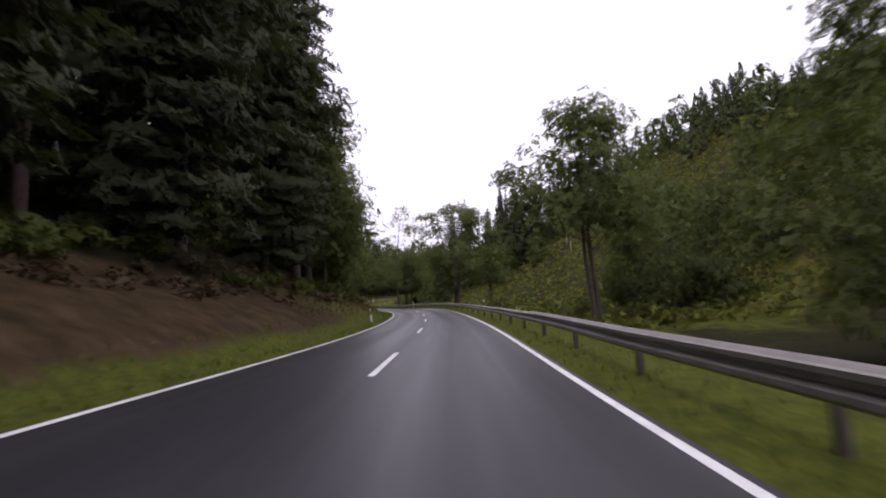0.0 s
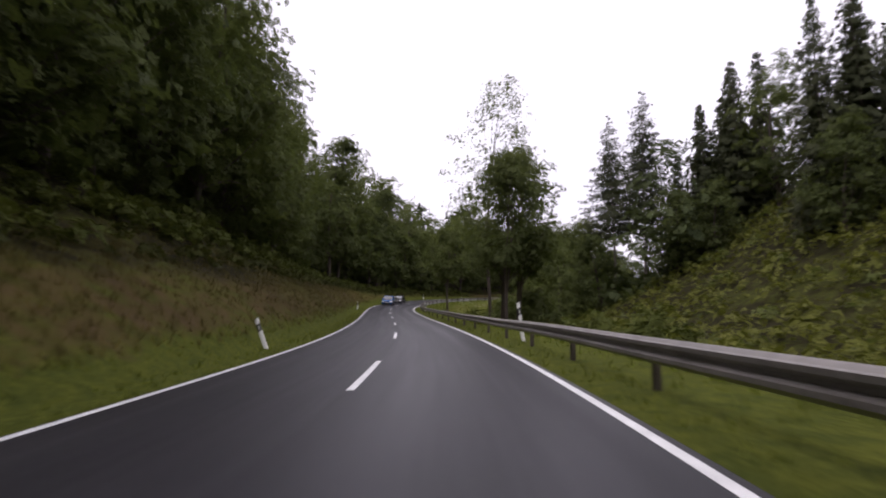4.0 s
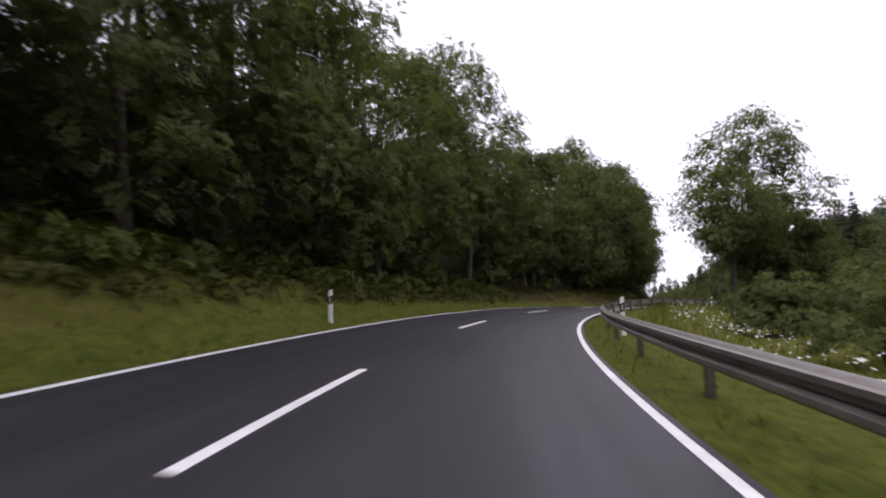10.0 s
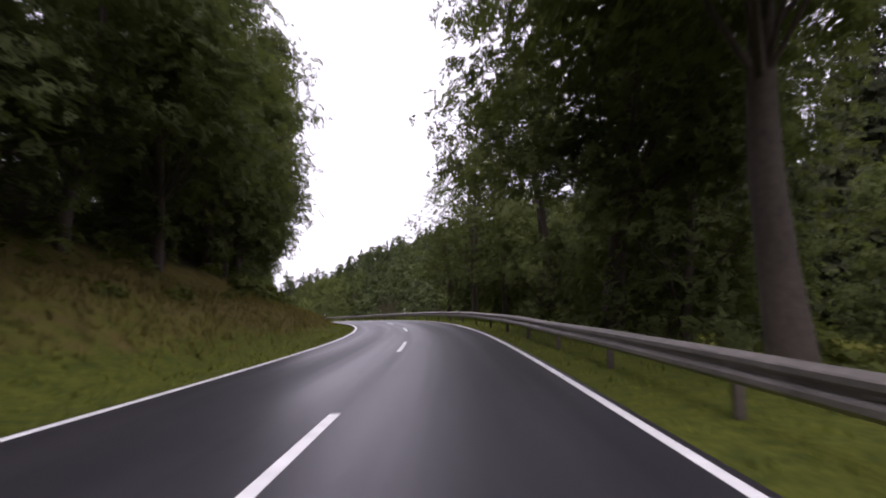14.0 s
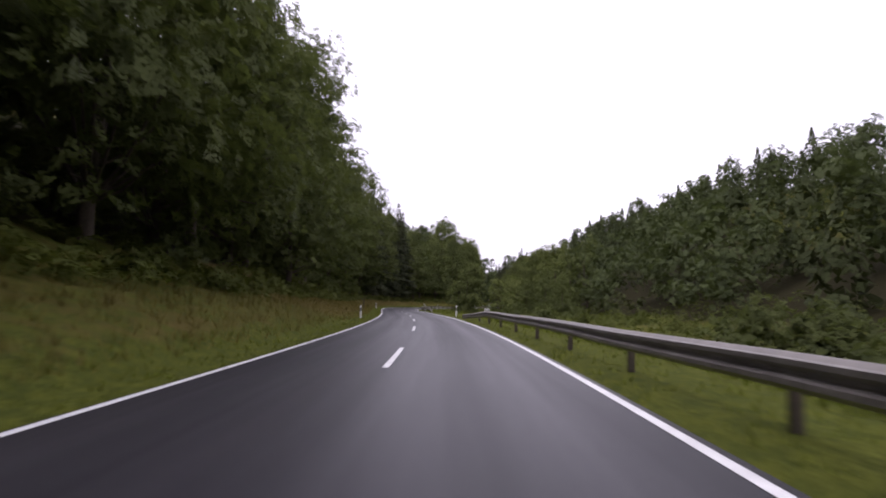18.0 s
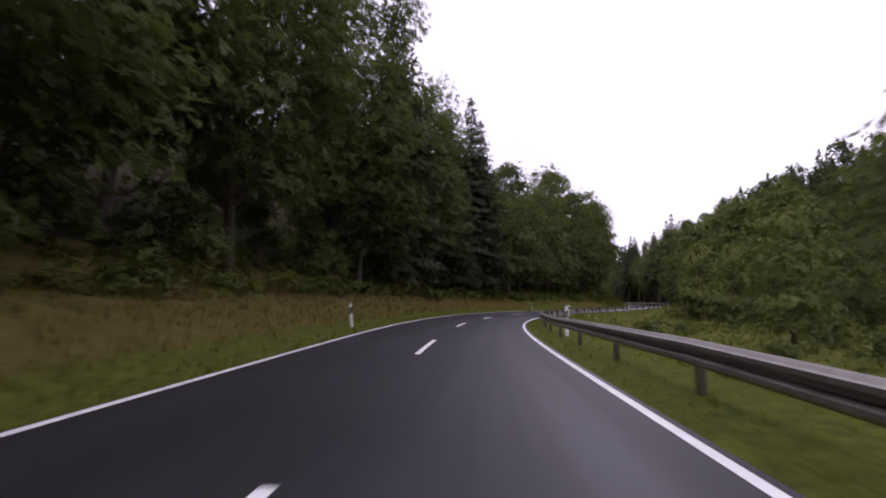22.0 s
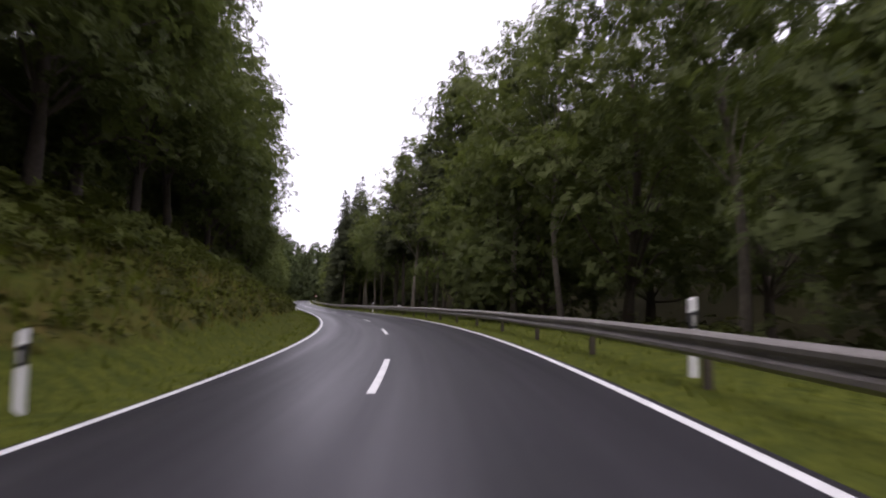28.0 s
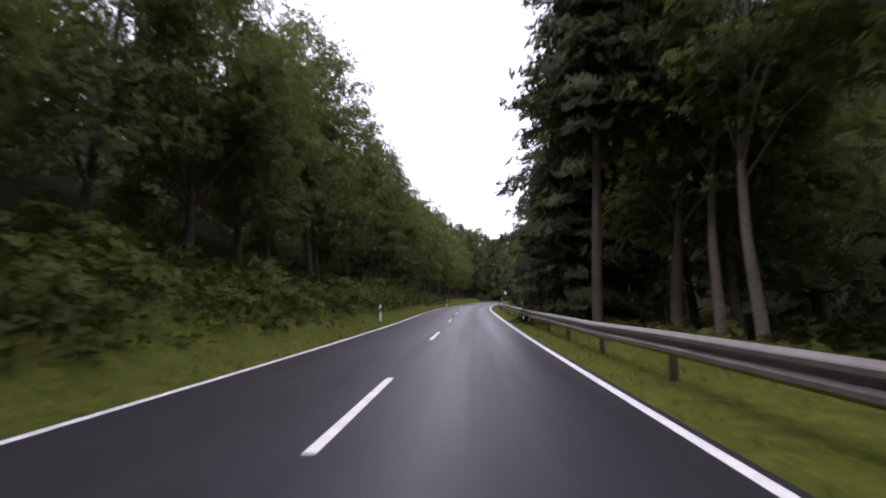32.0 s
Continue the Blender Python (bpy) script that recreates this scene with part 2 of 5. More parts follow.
# ---- plan of the road ----
CURVE = [  # bend of the centre line, 1/m, every 12 m from CURVE_FROM, left positive
    -0.026558, -0.022013, -0.016572, -0.003682, 0.001849, 0.002352, 0.002827, 0.004350, 0.005027, 0.004732, 0.004382,
    0.002509, 0.000604, 0.000368, -0.004109, -0.007624, -0.009210, -0.009793, -0.010412, -0.013923, -0.011621, -0.006852,
    -0.000424, 0.002516, 0.007358, 0.009341, 0.008571, 0.005111, 0.003021, 0.002836, 0.002208, 0.002083, 0.001502, 0.000760,
    -0.000830, -0.005458, -0.008878, -0.009306, -0.008382, -0.006587, -0.004639, 0.000251, 0.004785, 0.007751, 0.009051,
    0.006286, 0.004602, 0.001364, -0.000325, 0.001037, -0.000651, 0.000300, -0.000300, -0.001500, -0.002200, -0.001200,
    -0.000600, 0.000400, 0.000300, 0.000000, 0.000000, 0.000000, 0.000000, 0.000000, 0.000000, 0.000000]
GRADE = [  # rise of the road, every 30 m from GRADE_FROM
    0.012729, 0.017299, 0.026485, 0.037971, 0.022147, 0.036829, 0.057738, 0.064542, 0.050419, 0.003268, 0.006927, -0.014488,
    -0.021360, -0.022259, -0.016739, -0.022358, -0.026332, -0.014699, -0.014178, -0.014145, -0.016931, -0.001888, -0.009595,
    -0.009666, -0.007663, -0.005781, -0.004908]
CURVE_FROM, GRADE_FROM = -35.725, -41.725
TILT = 5.9296  # crossfall per bend
LEFT_LINE, RIGHT_LINE = -2.607, 2.88
DASH_START = 4.48
ROAD_FROM, ROAD_TO = -140, 760
ALONG = np.arange(-400.0, 1401.0, 1.0)  # metres along the centre line
START = int(np.searchsorted(ALONG, 0))


def summed(a):
    r = np.concatenate([[0], np.cumsum((a[1:] + a[:-1]) / 2)])
    return r - r[START]


bend = np.interp(ALONG, CURVE_FROM + 12.0 * np.arange(len(CURVE)), CURVE)
bend *= np.clip((690 - ALONG) / 40, 0, 1) * np.clip((ALONG + 60) / 36, 0, 1)
grade = np.interp(ALONG, GRADE_FROM + 30.0 * np.arange(len(GRADE)), GRADE)
TURN = summed(bend)
CX, CY, CZ = summed(-np.sin(TURN)), summed(np.cos(TURN)), summed(grade)
FALL = np.convolve(np.pad(bend, 15, mode="edge"), np.ones(31) / 31, "valid") * TILT


def smoothed(a, width):
    k = np.exp(-0.5 * (np.arange(-3 * width, 3 * width + 1) / width) ** 2)
    n = len(k) // 2
    slope0, slope1 = a[1] - a[0], a[-1] - a[-2]
    left = a[0] + slope0 * np.arange(-n, 0)
    right = a[-1] + slope1 * np.arange(1, n + 1)
    return np.convolve(np.concatenate([left, a, right]), k / k.sum(), "valid")


AX, AY = smoothed(CX, 70), smoothed(CY, 70)
AT = np.unwrap(np.arctan2(-np.gradient(AX), np.gradient(AY)))


def blend(a, b, v):
    u = np.clip((v - a) / (b - a), 0, 1)
    return u * u * (3 - 2 * u)


def plan(s, w):
    """World x, y of the place s metres along the road and w to the right of its centre line."""
    s, w = np.asarray(s, float), np.asarray(w, float)
    turn, x, y = np.interp(s, ALONG, TURN), np.interp(s, ALONG, CX), np.interp(s, ALONG, CY)
    wide_turn, wide_x, wide_y = np.interp(s, ALONG, AT), np.interp(s, ALONG, AX), np.interp(s, ALONG, AY)
    k = blend(22, 90, np.abs(w))
    return ((1 - k) * (x + np.cos(turn) * w) + k * (wide_x + np.cos(wide_turn) * w),
            (1 - k) * (y + np.sin(turn) * w) + k * (wide_y + np.sin(wide_turn) * w))


def by(s, pairs):
    """A value that changes along the road, from pairs (metres along, value)."""
    return np.interp(s, [p[0] for p in pairs], [p[1] for p in pairs])


BANK_SLOPE = [(-60, 0.6), (40, 0.6), (60, 0.55), (95, 0.8), (130, 0.75), (165, 0.5), (200, 0.3), (225, 0.5), (250, 0.55),
              (290, 0.42), (330, 0.35), (380, 0.33), (430, 0.4), (470, 0.5), (500, 0.75), (530, 0.6), (570, 0.42), (700, 0.4)]
BANK_HIGH = [(-60, 2.8), (40, 2.8), (60, 2.4), (95, 4.8), (130, 4.5), (160, 3.0), (200, 1.5), (225, 2.4), (250, 3.0),
             (290, 2.4), (330, 1.9), (380, 1.9), (430, 2.0), (470, 3.2), (500, 4.6), (530, 3.6), (570, 2.0), (700, 2.0)]
VALLEY_WIDE = [(-100, 15), (70, 15), (98, 15), (124, 19), (152, 62), (260, 58), (300, 46), (420, 42), (460, 28), (490, 20), (760, 20)]
VALLEY_DEEP = [(-100, 0.6), (100, 0.9), (150, 1.4), (300, 1.8), (440, 1.6), (480, 0.9), (760, 0.8)]
HILL_RIGHT = [(-100, 0.36), (18, 0.38), (45, 0.6), (60, 0.74), (128, 0.74), (165, 0.45), (200, 0.42), (300, 0.55), (560, 0.60), (605, 0.80), (655, 0.86), (700, 0.45), (780, 0.2)]


def rise(s, w):
    """Height of the ground over the road's centre line."""
    s, w = np.asarray(s, float), np.asarray(w, float)
    fall = np.interp(s, ALONG, FALL)
    level = np.clip(w, -7, 7) * fall * (1 - blend(7, 14, np.abs(w)) * 0.6)
    u = -w - 3.75
    slope, high = by(s, BANK_SLOPE), by(s, BANK_HIGH)
    bank = np.clip(u * slope, 0, None)
    soft = high * (1 - np.exp(-bank / high * 1.25)) * 1.1
    left = np.where(u > 0, soft + 0.46 * np.clip(u - high / slope * 0.9, 0, 130) + 0.12 * np.clip(u - 140, 0, 300), 0)
    deep, wide = by(s, VALLEY_DEEP), by(s, VALLEY_WIDE)
    v = w - wide
    hill = by(s, HILL_RIGHT) * (np.sqrt(np.clip(v, 0, None) ** 2 + 16) - 4) * (v > 0)
    top = by(s, [(-100, 18), (40, 18), (56, 22), (70, 29), (88, 33), (110, 38)])
    hill = np.where(hill > top, top + (hill - top) * 0.25, hill)
    right = np.where(w > 0, -deep * blend(4.6, 11, w) + hill, 0)
    across = np.clip(s - 770, 0, 300) * 0.125
    under = -0.06 * (1 - blend(3.0, 3.5, np.abs(w)))
    return level + np.where(w < 0, left, right) + across + under - 0.02


PHASES = np.random.default_rng(5).uniform(0, 6.28, (5, 4))


def lumps(x, y, w):
    """Uneven ground away from the road."""
    total = 0 * x
    for (size, high), a in zip(((0.9, 0.035), (2.3, 0.077), (6.0, 0.175), (17.0, 0.45), (60.0, 1.75)), PHASES):
        k = 6.28 / size
        wave = np.sin(x * k * 0.8 + a[0] + 1.7 * np.sin(y * k * 0.31 + a[1])) * np.sin(y * k * 0.9 + a[2] + 1.3 * np.sin(x * k * 0.37 + a[3]))
        total = total + wave * high * blend(4.4, 6.0 + size * 1.5, np.abs(w))
    return total


def ground_z(s, w):
    s, w = np.asarray(s, float), np.asarray(w, float)
    return np.interp(s, ALONG, CZ) + rise(s, w) + lumps(*plan(s, w), w)


def place(s, w, lift=0.0):
    x, y = plan(s, w)
    return Vector((float(x), float(y), float(ground_z(s, w)) + lift))


def heading(s):
    return float(np.interp(s, ALONG, TURN))


def road_z(s, w):
    return np.interp(s, ALONG, CZ) + w * np.interp(s, ALONG, FALL)


# ---- mesh helpers ----
def mesh_of(name, verts, faces, material, smooth=False, normals=None):
    """normals: one for each vertex, for foliage that is shaded as a soft mass."""
    me = bpy.data.meshes.new(name)
    me.from_pydata(verts.tolist() if isinstance(verts, np.ndarray) else verts, [], faces.tolist() if isinstance(faces, np.ndarray) else faces)
    if normals is not None:
        me.shade_smooth()
        me.normals_split_custom_set_from_vertices(normals.tolist())
    for m in (material if isinstance(material, (list, tuple)) else [material]):
        me.materials.append(m)
    if smooth:
        me.shade_smooth()
    return me


def part(name, bm, material, parent, label=""):
    """Links a bmesh, or a mesh, as one object under parent."""
    if isinstance(bm, bmesh.types.BMesh):
        me = bpy.data.meshes.new(name)
        bm.to_mesh(me)
        bm.free()
        me.materials.append(material)
    else:
        me = bm
    ob = new(name, me)
    if parent:
        ob.parent = parent
    return tagged(ob, label)


def box(x0, x1, y0, y1, z0, z1, bevel=0.0):
    bm = bmesh.new()
    bmesh.ops.create_cube(bm, size=1)
    for v in bm.verts:
        v.co = Vector((x0 + (v.co.x + 0.5) * (x1 - x0), y0 + (v.co.y + 0.5) * (y1 - y0), z0 + (v.co.z + 0.5) * (z1 - z0)))
    if bevel:
        bmesh.ops.bevel(bm, geom=bm.edges[:], offset=bevel, segments=2, affect="EDGES")
    return bm


def empty(name, label, category, at=None, group="", kind=""):
    ob = new(name)
    if at is not None:
        ob.matrix_basis = at
    return tagged(ob, label, category, group, kind)


def strip(rows, columns, closed=False):
    """Quads of a grid of rows x columns vertices."""
    r, c = np.meshgrid(np.arange(rows - 1), np.arange(columns - 1), indexing="ij")
    a = (r * columns + c).ravel()
    return np.stack([a, a + 1, a + columns + 1, a + columns], 1)


# ---- ground and road ----
def build_ground():
    side = [2.7, 3.0, 3.3, 3.7, 4.1, 4.5, 4.9, 5.4, 6, 6.6, 7.3, 8, 9, 10, 11.2, 12.5, 14, 16, 18, 20.5, 23.5, 27, 31, 36, 42, 49,
            58, 69, 82, 98, 118, 142, 172, 220, 300, 450, 700, 1200]
    cols = np.array([-v for v in reversed(side)] + [0.0] + side)
    rows = np.concatenate([np.arange(-390, -140, 25), np.arange(-140, 770, 2.0), np.arange(770, 1390, 20)])
    s, w = np.meshgrid(rows, cols, indexing="ij")
    x, y = plan(s, w)
    z = ground_z(s, w)
    me = mesh_of("ground", np.stack([x.ravel(), y.ravel(), z.ravel()], 1), strip(*s.shape), M_GROUND, True)
    earth = by(s, [(-100, 0.85), (22, 0.75), (38, 0.25), (60, 0.2), (80, 0.42), (120, 0.5), (135, 0.50), (150, 0.4), (190, 0.2), (215, 0.55), (245, 0.4),
                   (262, 0.1), (420, 0.1), (435, 0.3), (450, 0.15), (760, 0.1)])
    earth = earth * blend(3.4, 4.7, -w)
    dry = by(s, [(-100, 0.5), (110, 0.5), (145, 0.58), (180, 0.45), (200, 0.3), (250, 0.6), (270, 0.9), (290, 0.75), (303, 0.45), (322, 0.45), (335, 0.8), (390, 0.85), (440, 0.5), (480, 0.48), (520, 0.42), (545, 0.2), (760, 0.1)])
    dry = np.where(w < 0, dry * blend(3.5, 4.8, -w), 0.42 * blend(5, 7, w))
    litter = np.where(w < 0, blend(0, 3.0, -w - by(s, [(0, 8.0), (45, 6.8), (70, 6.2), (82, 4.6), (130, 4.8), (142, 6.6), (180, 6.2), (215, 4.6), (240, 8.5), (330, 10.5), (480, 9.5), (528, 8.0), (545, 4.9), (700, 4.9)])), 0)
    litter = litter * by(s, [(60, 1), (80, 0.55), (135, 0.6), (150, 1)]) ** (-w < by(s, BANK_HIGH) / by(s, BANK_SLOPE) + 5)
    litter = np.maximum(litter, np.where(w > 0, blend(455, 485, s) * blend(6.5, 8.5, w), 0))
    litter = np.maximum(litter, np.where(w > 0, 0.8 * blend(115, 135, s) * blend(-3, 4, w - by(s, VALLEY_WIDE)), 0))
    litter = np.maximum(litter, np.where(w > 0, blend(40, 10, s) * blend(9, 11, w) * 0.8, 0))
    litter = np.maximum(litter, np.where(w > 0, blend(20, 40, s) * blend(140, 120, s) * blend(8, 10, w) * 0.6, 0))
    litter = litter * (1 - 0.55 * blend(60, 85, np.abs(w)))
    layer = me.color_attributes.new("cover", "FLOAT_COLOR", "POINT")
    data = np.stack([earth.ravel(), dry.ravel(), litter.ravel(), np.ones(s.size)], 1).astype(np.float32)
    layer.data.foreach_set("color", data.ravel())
    return tagged(new("ground", me), "grassy verge, earth bank and valley floor", "ground", kind="structure")


WIDENED = [(146, 0.0), (158, 0.14), (184, 0.15), (204, 0.04), (216, 0.0)]  # the lane is wider inside the bend


def ribbon(name, s0, s1, w0, w1, lift, thick, material, step=1.0, columns=2, wider=lambda w: 0.0):
    """A strip that follows the road, with side faces."""
    n = max(2, int(round((s1 - s0) / step)) + 1)
    s = np.linspace(s0, s1, n)
    w = np.linspace(w0, w1, columns)
    S, W = np.meshgrid(s, np.concatenate([[w0], w, [w1]]), indexing="ij")
    W = W + wider(W) * by(S, WIDENED)
    x, y = plan(S, W)
    z = road_z(S, W) + lift
    z[:, 0] -= thick
    z[:, -1] -= thick
    me = mesh_of(name, np.stack([x.ravel(), y.ravel(), z.ravel()], 1), strip(*S.shape), material)
    uv = me.uv_layers.new(name="along")
    index = np.empty(len(me.loops), np.int32)
    me.loops.foreach_get("vertex_index", index)
    flat = np.stack([W.ravel(), S.ravel()], 1)[index].astype(np.float32)
    uv.data.foreach_set("uv", flat.ravel())
    return me


def build_road():
    road = tagged(new("road", ribbon("road", ROAD_FROM, ROAD_TO, LEFT_LINE - 0.11, RIGHT_LINE + 0.14, 0, 0.12, M_ASPHALT, 1.0, 9, lambda w: np.clip(w / RIGHT_LINE, 0, 1))),
                  "damp grey asphalt country road with white lines", "road", kind="structure")
    for w, wider in ((LEFT_LINE, lambda w: 0.0), (RIGHT_LINE, lambda w: 1.0)):
        part("edge_line", ribbon("edge_line", ROAD_FROM, ROAD_TO, w - 0.054, w + 0.054, 0.005, 0.004, M_PAINT, 1.0, wider=wider), None, road,
             "solid white edge line")
    s = DASH_START - 120
    while s < ROAD_TO - 5:
        part("lane_dash", ribbon("lane_dash", s, s + 4, -0.055, 0.055, 0.005, 0.004, M_PAINT, 1.0, wider=lambda w: -1.0), None, road)
        s += 12
    return road


build_ground()
build_road()

RAIL_SIDE, RAIL_TOP = 3.76, 0.66


def rail_section(s0, s1, ramp_end=False, ramp_start=False):
    """A run of W-beam crash barrier: beams of 4 m, posts and spacers."""
    base = place(s0, RAIL_SIDE)
    thing = empty("guard_rail", "weathered galvanised steel guard rail on posts beside the road", "guard rail", Matrix.Translation(base))
    half = [(0.000, 0.000), (0.018, 0.012), (0.050, 0.040), (0.080, 0.052), (0.080, 0.098), (0.050, 0.110), (0.020, 0.140), (0.020, 0.170),
            (0.050, 0.200), (0.080, 0.212), (0.080, 0.258), (0.050, 0.270), (0.018, 0.298), (0.000, 0.310)]
    ring = [(-d, z) for d, z in half] + [(-d + 0.012, z) for d, z in reversed(half)]
    verts = [(d, y, z) for y in (-0.03, 4.03) for d, z in ring]
    n = len(ring)
    faces = [(i, (i + 1) % n, n + (i + 1) % n, n + i) for i in range(n)]
    beam = bpy.data.meshes.get("rail_beam") or mesh_of("rail_beam", verts, faces, M_STEEL)
    post_me, spacer_me = bpy.data.meshes.get("rail_post"), bpy.data.meshes.get("rail_spacer")
    if not post_me:
        bm = bmesh.new()
        for b in (box(-0.05, 0.05, -0.028, -0.022, -0.9, 0.70), box(-0.05, -0.044, -0.022, 0.03, -0.9, 0.70), box(0.044, 0.05, -0.022, 0.03, -0.9, 0.70)):
            tmp = bpy.data.meshes.new("piece")
            b.to_mesh(tmp)
            b.free()
            bm.from_mesh(tmp)
            bpy.data.meshes.remove(tmp)
        post_me = bpy.data.meshes.new("rail_post")
        bm.to_mesh(post_me)
        bm.free()
        post_me.materials.append(M_STEEL_OLD)
        bm = box(-0.05, 0.05, -0.06, 0.06, -0.14, 0.10, 0.012)
        spacer_me = bpy.data.meshes.new("rail_spacer")
        bm.to_mesh(spacer_me)
        bm.free()
        spacer_me.materials.append(M_STEEL_OLD)
    count = int((s1 - s0) / 4)

    def top(k):
        s = s0 + 4 * k
        x, y = plan(s, RAIL_SIDE)
        low = 0.0
        if ramp_end:
            low = max(low, 0.42 * max(0, k - count + 3) / 3)
        if ramp_start:
            low = max(low, 0.42 * max(0, 1.3 - k) / 1.3)
        wobble = 0.012 * math.sin(k * 2.1) + 0.009 * math.sin(k * 0.7)
        return Vector((float(x), float(y), float(road_z(s, RAIL_SIDE)) + RAIL_TOP - 0.31 - low + wobble))

    for k in range(count):
        a, b = top(k), top(k + 1)
        d = (b - a)
        yaw, pitch = math.atan2(-d.x, d.y), math.asin(d.z / d.length)
        ob = part("beam", beam, None, thing)
        ob.matrix_basis = Matrix.Translation(a - base) @ Euler((pitch, 0, yaw)).to_matrix().to_4x4() @ Matrix.Diagonal((1, d.length / 4, 1, 1))
        if a.z - float(road_z(s0 + 4 * k, RIGHT_LINE)) > 0.1:
            at = a - base
            turn = Euler((0, 0, yaw)).to_matrix().to_4x4()
            p = part("post", post_me, None, thing)
            p.matrix_basis = Matrix.Translation((at.x, at.y, at.z - 0.43 + (-0.02))) @ turn @ Matrix.Translation((0.15, 0.1, 0))
            q = part("spacer", spacer_me, None, thing)
            q.matrix_basis = Matrix.Translation((at.x, at.y, at.z + 0.16)) @ turn @ Matrix.Translation((0.055, 0.1, 0))
    return thing


rail_section(-40, 338, ramp_end=True)
rail_section(364, 684, ramp_start=True)

# ---- trees ----
def leaves(points, normals, size, rng, long=1.5, fold=0.25, soft=0.22):
    """Leaf blades, two triangles each, at points, roughly across the normals; with the vertex normals."""
    n = len(points)
    normals = normals / (np.linalg.norm(normals, axis=1)[:, None] + 1e-9)
    shade = normals + rng.normal(0, soft, (n, 3))
    shade /= np.linalg.norm(shade, axis=1)[:, None] + 1e-9
    nrm = normals + rng.normal(0, 0.4, (n, 3))
    nrm /= np.linalg.norm(nrm, axis=1)[:, None] + 1e-9
    a = np.cross(nrm, rng.normal(0, 1, (n, 3)))
    a /= np.linalg.norm(a, axis=1)[:, None] + 1e-9
    b = np.cross(nrm, a)
    sz = (np.asarray(size) * rng.uniform(0.6, 1.4, n))[:, None]
    tip, base = points + a * sz * long * 0.5, points - a * sz * long * 0.5
    lift = nrm * sz * fold
    left, right = points + b * sz * 0.5 + lift, points - b * sz * 0.5 + lift
    verts = np.stack([base, left, tip, right], 1).reshape(-1, 3)
    k = np.arange(n)[:, None] * 4
    faces = np.concatenate([k + [2, 1, 0], k + [3, 2, 0]], 1).reshape(-1, 3)
    return verts, faces, np.repeat(shade, 4, 0)


def tube(path, radii, sides=6):
    """A tapering round limb along a path of points."""
    path = np.asarray(path, float)
    verts = []
    for i, (p, r) in enumerate(zip(path, radii)):
        d = path[min(i + 1, len(path) - 1)] - path[max(i - 1, 0)]
        d /= np.linalg.norm(d) + 1e-9
        u = np.cross(d, (0.3, 0.9, 0.1))
        u /= np.linalg.norm(u) + 1e-9
        v = np.cross(d, u)
        for q in range(sides):
            a = 6.2832 * q / sides
            verts.append(p + (u * math.cos(a) + v * math.sin(a)) * r)
    faces = []
    for i in range(len(path) - 1):
        for q in range(sides):
            faces.append((i * sides + q, i * sides + (q + 1) % sides, (i + 1) * sides + (q + 1) % sides, (i + 1) * sides + q))
    return np.array(verts), faces


class Bits:
    def __init__(self):
        self.v, self.f, self.n = [], [], 0

    def add(self, verts, faces):
        self.v.append(np.asarray(verts))
        self.f += [tuple(i + self.n for i in f) for f in (faces.tolist() if isinstance(faces, np.ndarray) else faces)]
        self.n += len(verts)

    def mesh(self, name, material, smooth=False):
        return mesh_of(name, np.concatenate(self.v), self.f, material, smooth)


def crown_points(rng, clumps, spread, per, flat=0.55):
    pts, nrm = [], []
    for c, out in clumps:
        r = spread * rng.uniform(0.65, 1.35)
        k = max(4, int(per * rng.uniform(0.6, 1.4)))
        d = rng.normal(0, 1, (k, 3))
        d /= np.linalg.norm(d, axis=1)[:, None]
        d *= (rng.uniform(0, 1, k) ** 0.45)[:, None] * r
        d[:, 2] *= flat
        d[:, 2] -= 0.18 * (d[:, 0] ** 2 + d[:, 1] ** 2) / r
        pts.append(c + d)
        nrm.append(d / r + np.array(out) * 0.5 + (0, 0, 0.9))
    return np.concatenate(pts), np.concatenate(nrm)


